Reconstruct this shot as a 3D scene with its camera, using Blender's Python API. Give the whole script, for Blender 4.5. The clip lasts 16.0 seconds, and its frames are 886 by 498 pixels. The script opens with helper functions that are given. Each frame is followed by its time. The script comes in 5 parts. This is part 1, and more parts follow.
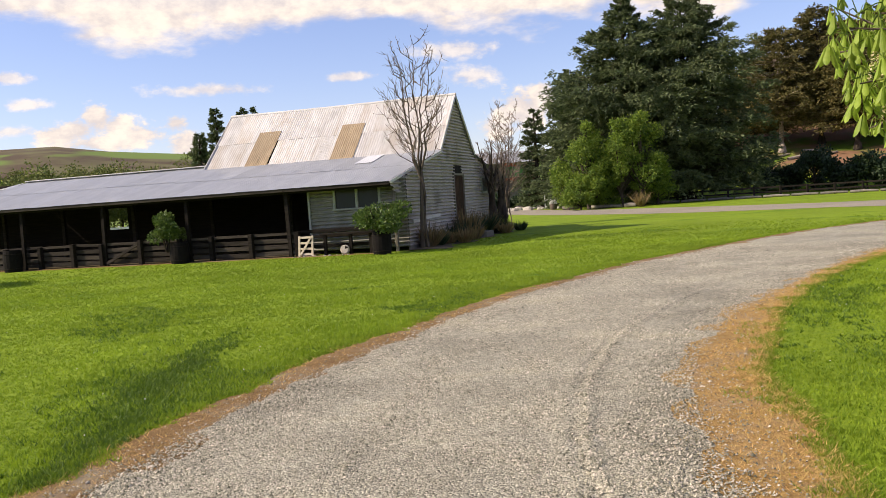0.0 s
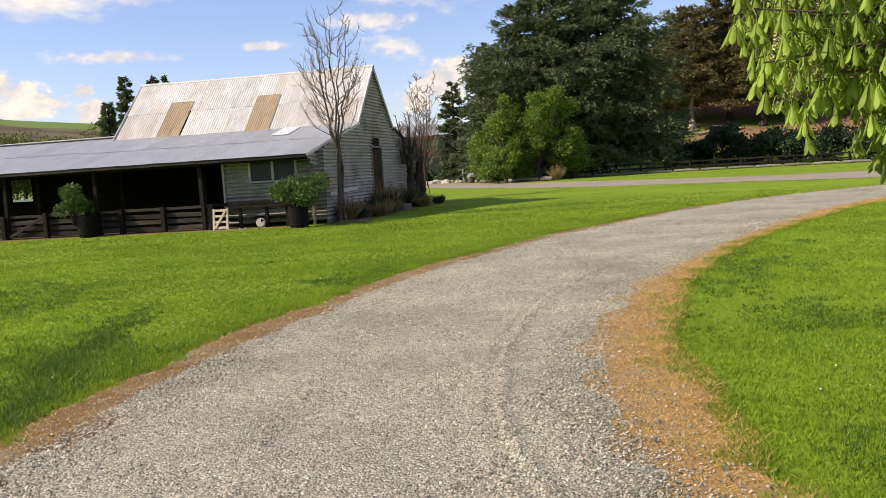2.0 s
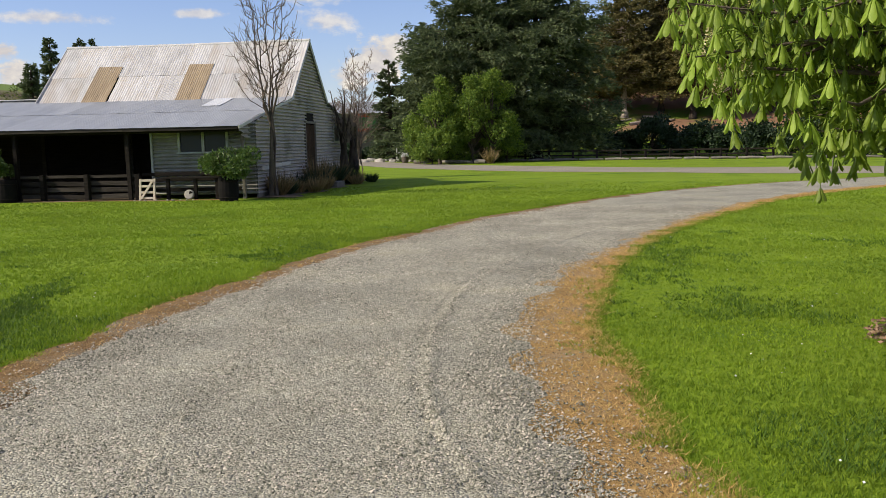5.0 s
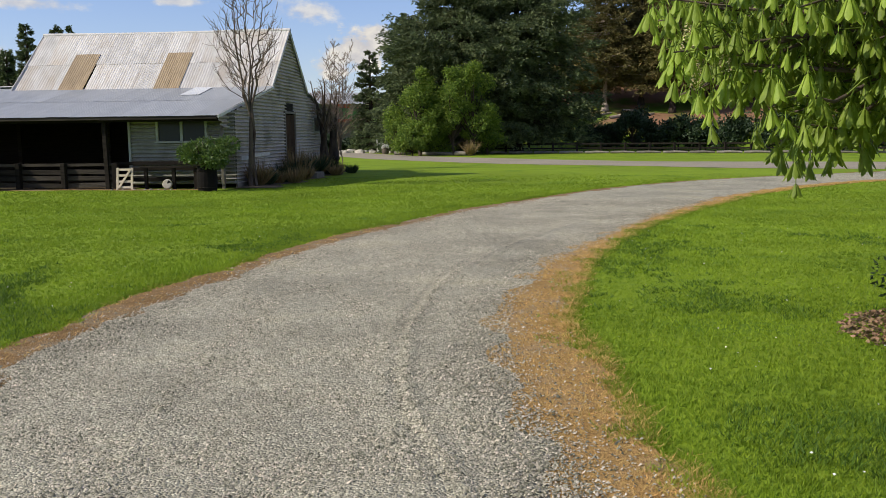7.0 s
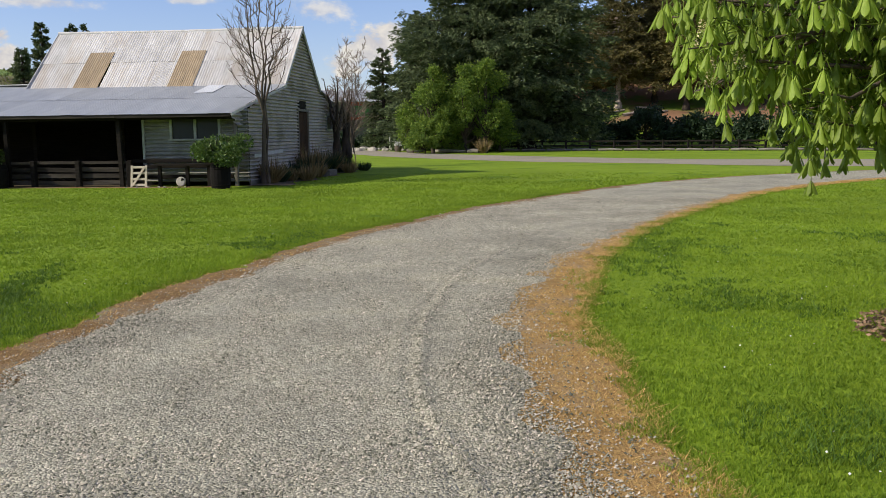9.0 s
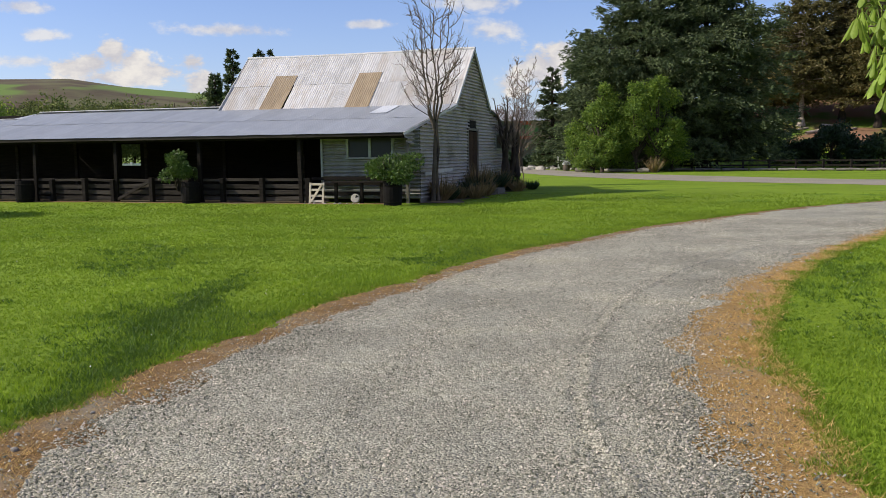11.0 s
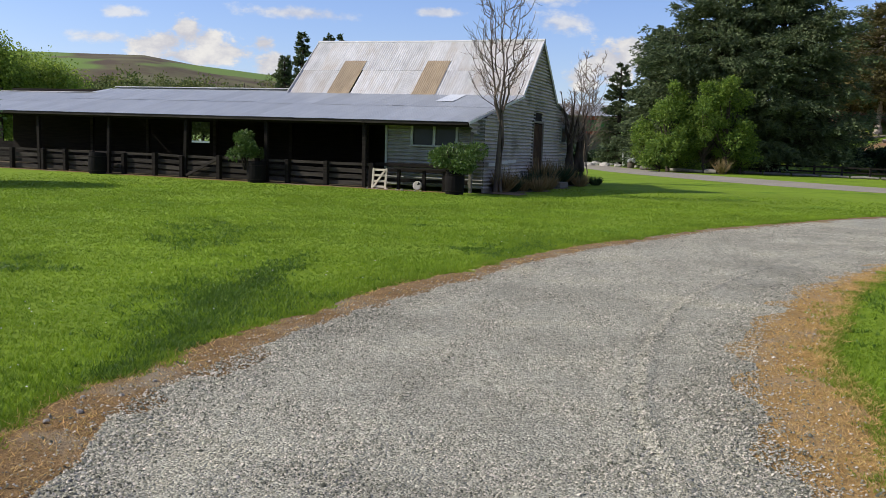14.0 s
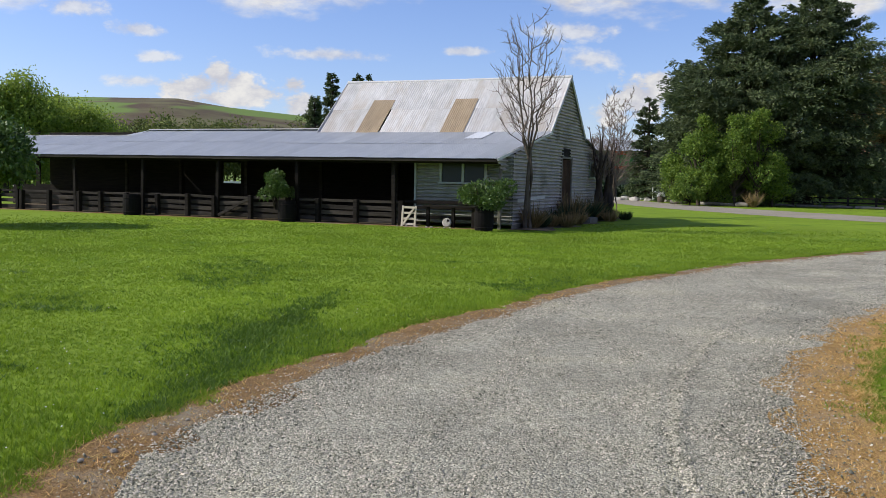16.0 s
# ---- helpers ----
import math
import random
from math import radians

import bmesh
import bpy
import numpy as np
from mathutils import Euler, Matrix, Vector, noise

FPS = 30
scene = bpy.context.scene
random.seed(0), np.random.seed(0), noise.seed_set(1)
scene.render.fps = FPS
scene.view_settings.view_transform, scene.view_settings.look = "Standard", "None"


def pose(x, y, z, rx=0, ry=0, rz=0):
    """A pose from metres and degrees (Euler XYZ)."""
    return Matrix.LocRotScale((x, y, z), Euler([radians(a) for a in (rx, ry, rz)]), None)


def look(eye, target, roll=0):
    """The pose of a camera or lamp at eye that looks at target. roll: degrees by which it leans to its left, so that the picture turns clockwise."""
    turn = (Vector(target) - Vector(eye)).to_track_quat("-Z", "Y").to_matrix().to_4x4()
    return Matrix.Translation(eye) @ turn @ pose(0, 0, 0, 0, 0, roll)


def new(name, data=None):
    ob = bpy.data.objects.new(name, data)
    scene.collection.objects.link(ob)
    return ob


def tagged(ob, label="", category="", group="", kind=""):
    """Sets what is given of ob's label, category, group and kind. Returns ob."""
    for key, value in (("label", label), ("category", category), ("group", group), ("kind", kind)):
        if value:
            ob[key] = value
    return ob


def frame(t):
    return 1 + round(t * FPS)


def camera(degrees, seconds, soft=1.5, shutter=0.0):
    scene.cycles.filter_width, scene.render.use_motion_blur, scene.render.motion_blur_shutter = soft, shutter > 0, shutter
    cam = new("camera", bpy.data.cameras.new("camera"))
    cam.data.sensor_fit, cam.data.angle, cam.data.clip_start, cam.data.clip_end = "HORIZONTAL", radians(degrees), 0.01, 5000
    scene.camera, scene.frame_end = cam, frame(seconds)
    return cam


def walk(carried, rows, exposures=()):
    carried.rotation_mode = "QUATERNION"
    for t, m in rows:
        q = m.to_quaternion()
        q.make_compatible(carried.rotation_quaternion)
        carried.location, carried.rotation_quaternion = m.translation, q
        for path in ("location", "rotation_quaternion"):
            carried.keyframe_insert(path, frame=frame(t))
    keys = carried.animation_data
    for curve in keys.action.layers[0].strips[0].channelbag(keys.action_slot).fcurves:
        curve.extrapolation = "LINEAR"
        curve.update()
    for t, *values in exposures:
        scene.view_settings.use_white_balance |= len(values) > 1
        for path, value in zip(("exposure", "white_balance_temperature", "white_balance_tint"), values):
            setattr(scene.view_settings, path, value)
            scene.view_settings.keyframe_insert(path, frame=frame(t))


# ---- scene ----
cam = camera(52.95, 16.0, soft=0.8)
PATH = [
    (0.0, pose(0.004, 0.016, 1.603, 86.73, 3.88, 3.72)),
    (0.5, pose(0.031, 0.001, 1.593, 85.94, 2.88, 2.05)),
    (1.0, pose(0.010, 0.002, 1.608, 85.50, 3.57, 0.86)),
    (1.5, pose(0.029, -0.001, 1.607, 85.15, 3.84, -0.44)),
    (2.0, pose(0.020, -0.001, 1.609, 84.65, 3.58, -1.53)),
    (2.5, pose(0.001, -0.025, 1.618, 84.16, 2.47, -3.41)),
    (3.0, pose(0.019, -0.018, 1.611, 84.22, 2.50, -3.64)),
    (3.5, pose(0.015, -0.010, 1.608, 83.96, 2.55, -3.76)),
    (4.0, pose(0.022, -0.009, 1.610, 83.24, 2.43, -4.68)),
    (4.2, pose(0.015, -0.015, 1.608, 83.34, 1.78, -5.05)),
    (6.5, pose(0.020, -0.018, 1.614, 82.70, 0.89, -6.52)),
    (7.0, pose(0.022, -0.029, 1.615, 82.65, 0.58, -6.98)),
    (7.5, pose(0.031, -0.030, 1.615, 82.47, 0.68, -7.10)),
    (8.0, pose(0.027, -0.017, 1.610, 82.36, 1.19, -6.74)),
    (8.2, pose(0.026, -0.022, 1.614, 82.39, 0.93, -6.85)),
    (10.3, pose(-0.020, -0.016, 1.603, 83.53, 0.15, -0.04)),
    (10.5, pose(-0.030, -0.012, 1.589, 84.51, 0.54, 2.17)),
    (11.0, pose(-0.005, 0.006, 1.597, 83.84, 0.64, 4.55)),
    (11.5, pose(-0.012, 0.009, 1.596, 83.03, 0.36, 5.38)),
    (12.0, pose(0.004, 0.008, 1.590, 83.52, -0.47, 5.31)),
    (12.5, pose(-0.022, 0.009, 1.591, 84.24, -1.25, 6.33)),
    (13.0, pose(-0.020, 0.019, 1.578, 84.09, -1.72, 7.55)),
    (13.5, pose(-0.012, 0.017, 1.578, 83.89, -2.60, 7.04)),
    (14.0, pose(-0.033, 0.003, 1.588, 83.17, -1.98, 8.60)),
    (14.5, pose(-0.014, -0.001, 1.589, 83.15, -3.28, 8.26)),
    (15.0, pose(-0.007, -0.006, 1.583, 83.91, -2.53, 8.62)),
    (15.5, pose(-0.009, -0.012, 1.576, 84.39, -1.82, 8.87)),
    (16.0, pose(-0.031, -0.003, 1.587, 85.49, -1.15, 10.45)),
]
walk(cam, PATH, [(0.0, 0.24, 7800, 14), (3.5, 0.21, 7450, 9), (4.0, 0.1, 7390, 9), (6.5, -0.12, 7100, 7), (8.2, -0.12, 7050, 7), (10.5, -0.1, 6850, 9), (16.0, -0.1, 6450, 8)])

# ---- light ----
SUN_EL, SUN_AZ = 36.0, 190.0        # degrees; azimuth counted from +x towards +y, to the sun
sun_dir = Vector((math.cos(radians(SUN_EL)) * math.cos(radians(SUN_AZ)), math.cos(radians(SUN_EL)) * math.sin(radians(SUN_AZ)), math.sin(radians(SUN_EL))))
sun_data = bpy.data.lights.new("sun", "SUN")
sun_data.energy, sun_data.angle, sun_data.color = 5.0, radians(0.6), (1.0, 0.94, 0.85)
sun = new("sun", sun_data)
sun.matrix_world = look(sun_dir * 50, (0, 0, 0))


def build_world():
    w = bpy.data.worlds.new("sky")
    scene.world = w
    w.use_nodes = True
    nt = w.node_tree
    nt.nodes.clear()
    N, L = nt.nodes.new, nt.links.new

    def m(op, a, b=None, c=None):
        n = N("ShaderNodeMath")
        n.operation = op
        for i, v in enumerate((a, b, c)):
            if v is None:
                continue
            if isinstance(v, (int, float)):
                n.inputs[i].default_value = v
            else:
                L(v, n.inputs[i])
        return n.outputs[0]

    sky = N("ShaderNodeTexSky")
    sky.sky_type = "NISHITA"
    sky.sun_disc = False
    sky.sun_elevation = radians(SUN_EL)
    sky.sun_rotation = radians(90 - SUN_AZ)
    sky.dust_density, sky.ozone_density, sky.air_density = 0.4, 2.0, 1.0
    bg = N("ShaderNodeBackground")
    tone = N("ShaderNodeMix")
    tone.data_type, tone.blend_type = "RGBA", "MULTIPLY"
    tone.inputs[0].default_value = 1.0
    L(sky.outputs[0], tone.inputs[6])
    tone.inputs[7].default_value = (0.88, 0.91, 1.23, 1)
    L(tone.outputs[2], bg.inputs[0])
    bg.inputs[1].default_value = 0.14
    tc = N("ShaderNodeTexCoord")
    sep = N("ShaderNodeSeparateXYZ")
    L(tc.outputs["Generated"], sep.inputs[0])
    x, y, z = sep.outputs
    az = m("MULTIPLY", m("ARCTAN2", x, y), 57.2958)
    el = m("MULTIPLY", m("ARCSINE", z), 57.2958)

    def noise_at(scale, detail, zs=1.0, rough=0.55):
        mp = N("ShaderNodeMapping")
        mp.inputs["Scale"].default_value = (1, 1, zs)
        L(tc.outputs["Generated"], mp.inputs[0])
        n = N("ShaderNodeTexNoise")
        n.inputs["Scale"].default_value = scale
        n.inputs["Detail"].default_value = detail
        n.inputs["Roughness"].default_value = rough
        L(mp.outputs[0], n.inputs["Vector"])
        return n.outputs[0]

    fine = noise_at(34, 6, 1.6, 0.6)
    broad = noise_at(7, 7, 2.6, 0.55)
    # heaped and streaked clouds: azimuth, elevation, half width, half height
    heaps = [(-24.5, 6.1, 1.2, 1.2), (-23.4, 5.6, 1.2, 0.9), (-25.6, 5.5, 1.1, 0.9), (-26.6, 5.2, 1.9, 0.8), (-22.6, 5.1, 2.2, 0.8), (-24.2, 4.6, 3.4, 0.6), (-20.0, 5.7, 0.9, 0.6), (-19.4, 4.4, 1.3, 0.9),
             (1.8, 5.2, 2.5, 1.5), (3.0, 6.2, 1.3, 0.8), (0.2, 4.3, 1.6, 1.0)]
    wisps = [(-17.9, 7.6, 3.7, 0.45), (-9.2, 8.05, 1.5, 0.3), (-2.3, 9.25, 2.9, 0.65), (-1.4, 7.6, 2.0, 0.75), (-28.3, 7.0, 1.5, 0.4),
             (-29.3, 8.5, 1.6, 0.45), (-29.3, 5.5, 2.2, 0.4), (-33.0, 9.6, 2.0, 0.7)]

    def union(rows):
        out = None
        for a, e, wa, he in rows:
            d = m("ADD", m("POWER", m("DIVIDE", m("SUBTRACT", az, a), wa), 2.0), m("POWER", m("DIVIDE", m("SUBTRACT", el, e), he), 2.0))
            v = m("SUBTRACT", 1.0, m("SQRT", d))
            out = v if out is None else m("MAXIMUM", out, v)
        return out

    def smooth(v, lo, hi):
        r = N("ShaderNodeMapRange")
        r.interpolation_type = "SMOOTHSTEP"
        L(v, r.inputs[0])
        r.inputs[1].default_value, r.inputs[2].default_value = lo, hi
        return r.outputs[0]

    fuzz = m("MULTIPLY", m("SUBTRACT", fine, 0.5), 2.6)
    cum = smooth(m("ADD", union(heaps), fuzz), -0.05, 0.5)
    wsp = m("MULTIPLY", smooth(m("ADD", union(wisps), m("MULTIPLY", fuzz, 1.1)), -0.1, 0.8), 0.75)
    band = m("ADD", m("MULTIPLY", m("SUBTRACT", el, 10.2), 0.6), m("MULTIPLY", m("SUBTRACT", broad, 0.5), 7.0))
    high = smooth(band, -0.2, 1.1)
    cover = smooth(broad, 0.52, 0.66)
    upper = m("MULTIPLY", high, m("MAXIMUM", cover, smooth(el, 17.0, 12.0)))
    haze = m("MULTIPLY", smooth(el, 4.0, -1.0), 0.22)
    mask = m("MINIMUM", m("MAXIMUM", m("MAXIMUM", cum, wsp), m("MAXIMUM", upper, haze)), 1.0)
    ramp = N("ShaderNodeMix")
    ramp.data_type = "RGBA"
    L(smooth(m("ADD", m("MULTIPLY", fine, 0.6), m("MULTIPLY", broad, 0.4)), 0.38, 0.62), ramp.inputs[0])
    ramp.inputs[6].default_value = (0.68, 0.68, 0.76, 1)
    ramp.inputs[7].default_value = (1.0, 0.97, 0.95, 1)
    cl = N("ShaderNodeBackground")
    L(ramp.outputs[2], cl.inputs[0])
    cl.inputs[1].default_value = 0.92
    mix = N("ShaderNodeMixShader")
    L(mask, mix.inputs[0])
    L(bg.outputs[0], mix.inputs[1])
    L(cl.outputs[0], mix.inputs[2])
    out = N("ShaderNodeOutputWorld")
    L(mix.outputs[0], out.inputs[0])


build_world()

# ---- materials ----


def mat(name, c1, c2, scale=4.0, rough=0.8, bump=0.0, bscale=None, big=0.6, bigscale=0.5, metal=0.0, rnd=0.0, island=0.0, coord="Object",
        stretch=(1, 1, 1), c3=None, c3amount=0.4, sheen=0.0, through_light=0.0):
    """Two-tone grain, a broad stain tone and small relief; rnd and island vary the value piece by piece."""
    k = bpy.data.materials.new(name)
    k.use_nodes = True
    nt = k.node_tree
    N, L = nt.nodes.new, nt.links.new
    b = nt.nodes["Principled BSDF"]
    tc = N("ShaderNodeTexCoord")
    mp = N("ShaderNodeMapping")
    mp.inputs["Scale"].default_value = stretch
    if coord == "World":
        geo = N("ShaderNodeNewGeometry")
        L(geo.outputs["Position"], mp.inputs[0])
    else:
        L(tc.outputs[coord], mp.inputs[0])
    info = N("ShaderNodeObjectInfo")
    off = N("ShaderNodeVectorMath")
    off.operation = "SCALE"
    off.inputs[0].default_value = (37.0, 17.0, 29.0)
    if rnd:
        L(info.outputs["Random"], off.inputs["Scale"])
        L(off.outputs[0], mp.inputs["Location"])

    def noise_at(s, detail=5.0, rg=0.6):
        n = N("ShaderNodeTexNoise")
        n.inputs["Scale"].default_value, n.inputs["Detail"].default_value, n.inputs["Roughness"].default_value = s, detail, rg
        L(mp.outputs[0], n.inputs["Vector"])
        return n.outputs[0]

    def rng(v, lo, hi, a=0.0, c=1.0):
        r = N("ShaderNodeMapRange")
        L(v, r.inputs[0])
        r.inputs[1].default_value, r.inputs[2].default_value, r.inputs[3].default_value, r.inputs[4].default_value = lo, hi, a, c
        return r.outputs[0]

    def mixc(f, a, c, mode="MIX"):
        n = N("ShaderNodeMix")
        n.data_type, n.blend_type = "RGBA", mode
        for i, v in ((0, f), (6, a), (7, c)):
            if isinstance(v, (int, float)):
                n.inputs[i].default_value = v
            elif isinstance(v, tuple):
                n.inputs[i].default_value = (*v, 1)
            else:
                L(v, n.inputs[i])
        return n.outputs[2]

    grain = noise_at(scale)
    stain = noise_at(bigscale, 6.0, 0.65)
    col = mixc(rng(grain, 0.3, 0.7), c1, c2)
    if c3:
        col = mixc(rng(stain, 0.62 - c3amount * 0.3, 0.78 - c3amount * 0.3), col, c3)
    hsv = N("ShaderNodeHueSaturation")
    L(col, hsv.inputs["Color"])
    val = rng(stain, 0.25, 0.75, 1 - big * 0.5, 1 + big * 0.4)
    if rnd:
        v2 = rng(info.outputs["Random"], 0, 1, 1 - rnd, 1 + rnd)
        mm = N("ShaderNodeMath")
        mm.operation = "MULTIPLY"
        L(val, mm.inputs[0]), L(v2, mm.inputs[1])
        val = mm.outputs[0]
    if island:
        geo2 = N("ShaderNodeNewGeometry")
        v3 = rng(geo2.outputs["Random Per Island"], 0, 1, 1 - island, 1 + island)
        m2 = N("ShaderNodeMath")
        m2.operation = "MULTIPLY"
        L(val, m2.inputs[0]), L(v3, m2.inputs[1])
        val = m2.outputs[0]
        hue = rng(geo2.outputs["Random Per Island"], 0, 1, 0.5 + island * 0.05, 0.5 - island * 0.05)
        L(hue, hsv.inputs["Hue"])
    L(val, hsv.inputs["Value"])
    L(hsv.outputs[0], b.inputs["Base Color"])
    b.inputs["Metallic"].default_value = metal
    L(rng(grain, 0.2, 0.8, max(rough - 0.1, 0.02), min(rough + 0.1, 1.0)), b.inputs["Roughness"])
    b.inputs["Specular IOR Level"].default_value = 0.35 if rough < 0.84 else 0.15
    if bump:
        bn = N("ShaderNodeBump")
        bn.inputs["Strength"].default_value = min(1.0, bump)
        bn.inputs["Distance"].default_value = 0.02
        L(noise_at(bscale or scale * 3, 4.0), bn.inputs["Height"])
        L(bn.outputs[0], b.inputs["Normal"])
    if through_light:
        tr = N("ShaderNodeBsdfTranslucent")
        L(hsv.outputs[0], tr.inputs[0])
        ms = N("ShaderNodeMixShader")
        ms.inputs[0].default_value = through_light
        out = nt.nodes["Material Output"]
        L(b.outputs[0], ms.inputs[1]), L(tr.outputs[0], ms.inputs[2]), L(ms.outputs[0], out.inputs[0])
    return k


M = {}


def gravel_material():
    """Packed crushed stone: pale and dark chips with recessed joints, over broad damp and mossy patches."""
    k = mat("gravel", (0.27, 0.253, 0.198), (0.43, 0.407, 0.315), 22, 0.95, 0, None, 0.75, 0.6, coord="World", c3=(0.31, 0.28, 0.19), c3amount=0.25)
    nt = k.node_tree
    N, L = nt.nodes.new, nt.links.new
    b = nt.nodes["Principled BSDF"]
    old = b.inputs["Base Color"].links[0].from_socket
    geo = N("ShaderNodeNewGeometry")
    total, height = None, None
    for scale, lo, hi in ((62.0, 0.5, 1.5), (140.0, 0.6, 1.4)):
        v = N("ShaderNodeTexVoronoi")
        v.inputs["Scale"].default_value = scale
        L(geo.outputs["Position"], v.inputs["Vector"])
        r = N("ShaderNodeMapRange")
        L(v.outputs["Color"], r.inputs[0])
        r.inputs[3].default_value, r.inputs[4].default_value = lo, hi
        if total is None:
            total, height = r.outputs[0], v.outputs["Distance"]
        else:
            m = N("ShaderNodeMath")
            m.operation = "MULTIPLY"
            L(total, m.inputs[0]), L(r.outputs[0], m.inputs[1])
            total = m.outputs[0]
    mix = N("ShaderNodeMix")
    mix.data_type, mix.blend_type = "RGBA", "MULTIPLY"
    mix.inputs[0].default_value = 1.0
    L(old, mix.inputs[6]), L(total, mix.inputs[7])
    L(mix.outputs[2], b.inputs["Base Color"])
    bump = N("ShaderNodeBump")
    bump.invert = True
    bump.inputs["Strength"].default_value, bump.inputs["Distance"].default_value = 0.9, 0.012
    L(height, bump.inputs["Height"])
    L(bump.outputs[0], b.inputs["Normal"])
    return k


M["gravel"] = gravel_material()
M["lane"] = mat("lane_gravel", (0.24, 0.21, 0.165), (0.36, 0.32, 0.25), 25, 0.95, 0.6, 40, 0.35, 0.25, coord="World")
M["stone"] = mat("gravel_stone", (0.22, 0.206, 0.16), (0.47, 0.443, 0.34), 30, 0.9, 0, None, 0.75, 0.6, island=0.78, coord="World")
M["verge"] = mat("dry_verge", (0.30, 0.175, 0.065), (0.52, 0.33, 0.125), 30, 1.0, 1.0, 60, 0.6, 1.6, coord="World", c3=(0.27, 0.20, 0.13), c3amount=0.35)
M["dirt"] = mat("brown_dirt_edge", (0.17, 0.10, 0.045), (0.33, 0.205, 0.088), 30, 1.0, 1.0, 60, 0.6, 1.6, coord="World", c3=(0.24, 0.19, 0.125), c3amount=0.4)
M["dry_grass"] = mat("dry_grass", (0.48, 0.31, 0.10), (0.68, 0.48, 0.19), 9, 0.9, 0, None, 0.3, 1.5, island=0.35, coord="World", through_light=0.2)
M["blade"] = mat("lawn_blade", (0.17, 0.27, 0.017), (0.27, 0.385, 0.029), 1.1, 0.7, 0, None, 0.55, 0.35, island=0.22, coord="World", through_light=0.4)
M["galv"] = mat("galvanised_iron", (0.365, 0.38, 0.395), (0.455, 0.47, 0.485), 6, 0.5, 0.15, 30, 0.25, 0.5, metal=0.25, rnd=0.06, stretch=(1, 0.25, 1))
M["pale_iron"] = mat("weathered_pale_iron", (0.50, 0.48, 0.46), (0.68, 0.66, 0.645), 5, 0.75, 0.25, 25, 0.55, 1.1, rnd=0.13, c3=(0.42, 0.375, 0.33), c3amount=0.5, stretch=(1, 0.35, 1))
M["fibre"] = mat("yellowed_fibreglass", (0.28, 0.205, 0.125), (0.36, 0.275, 0.18), 7, 0.7, 0.2, 30, 0.5, 1.5, rnd=0.1, stretch=(1, 0.3, 1))
M["clear"] = mat("new_white_sheet", (0.66, 0.68, 0.7), (0.74, 0.75, 0.77), 5, 0.4, 0, None, 0.1, 1.0)
M["wall_iron"] = mat("weathered_wall_iron", (0.375, 0.335, 0.315), (0.57, 0.52, 0.49), 3, 0.7, 0.2, 25, 0.5, 0.9, c3=(0.22, 0.20, 0.17), c3amount=0.35, stretch=(1, 1, 1))
# grey-green, darker copy of the wall iron with verandah shade in its colour
M["front_iron"] = mat("shaded_grey_green_iron", (0.24, 0.245, 0.22), (0.36, 0.365, 0.33), 3, 0.75, 0.2, 25, 0.5, 0.9, c3=(0.20, 0.18, 0.15), c3amount=0.35)
M["flash"] = mat("ridge_flashing", (0.56, 0.55, 0.53), (0.68, 0.66, 0.64), 8, 0.65, 0.2, None, 0.4, 1.0)
# creosoted timber, taken nearer black to hold the open shed's inside shade
M["dark_wood"] = mat("shade_dark_creosote", (0.009, 0.0075, 0.006), (0.026, 0.021, 0.017), 5, 0.9, 0.6, 40, 0.5, 1.2, rnd=0.3, stretch=(0.3, 3, 3))
M["rail_wood"] = mat("weathered_dark_rail", (0.028, 0.023, 0.019), (0.07, 0.06, 0.05), 5, 0.9, 0.6, 40, 0.6, 1.2, rnd=0.35, stretch=(0.3, 3, 3))
M["grey_wood"] = mat("grey_timber", (0.14, 0.125, 0.105), (0.24, 0.22, 0.19), 5, 0.85, 0.6, 40, 0.5, 1.2, rnd=0.25)
M["gate_wood"] = mat("cream_painted_timber", (0.52, 0.44, 0.33), (0.66, 0.58, 0.46), 8, 0.8, 0.3, 50, 0.4, 3)
M["frame"] = mat("grey_green_frame_paint", (0.30, 0.33, 0.30), (0.40, 0.43, 0.39), 8, 0.6, 0.2, None, 0.3, 2)
M["earth"] = mat("yard_earth", (0.09, 0.07, 0.05), (0.16, 0.12, 0.08), 12, 1.0, 0.8, 30, 0.6, 1.0, coord="World")
M["concrete"] = mat("old_concrete", (0.11, 0.10, 0.085), (0.19, 0.175, 0.15), 10, 0.95, 0.5, 40, 0.5, 2)
M["barrel"] = mat("dark_oak_barrel", (0.006, 0.005, 0.005), (0.014, 0.012, 0.011), 6, 0.9, 0.4, 40, 0.5, 2)
M["bark"] = mat("grey_bark", (0.085, 0.066, 0.052), (0.16, 0.128, 0.10), 9, 0.95, 0.8, 30, 0.5, 2, stretch=(1, 1, 0.3))
M["twig"] = mat("pale_twig", (0.15, 0.11, 0.085), (0.24, 0.185, 0.145), 9, 0.9, 0, None, 0.4, 2)
M["dark_bark"] = mat("dark_bark", (0.035, 0.028, 0.022), (0.085, 0.065, 0.05), 9, 0.95, 0.8, 30, 0.5, 2, stretch=(1, 1, 0.3))
M["pale_bark"] = mat("pale_bark", (0.32, 0.26, 0.21), (0.46, 0.39, 0.32), 6, 0.95, 0.6, 20, 0.5, 1.5)
M["conifer"] = mat("conifer_needles", (0.055, 0.088, 0.034), (0.145, 0.178, 0.08), 0.9, 0.75, 0, None, 0.5, 0.25, island=0.4, coord="World", through_light=0.2)
M["brown_conifer"] = mat("bronzed_conifer_needles", (0.085, 0.082, 0.024), (0.18, 0.15, 0.048), 0.7, 0.75, 0, None, 0.6, 0.2, island=0.4, coord="World", through_light=0.12)
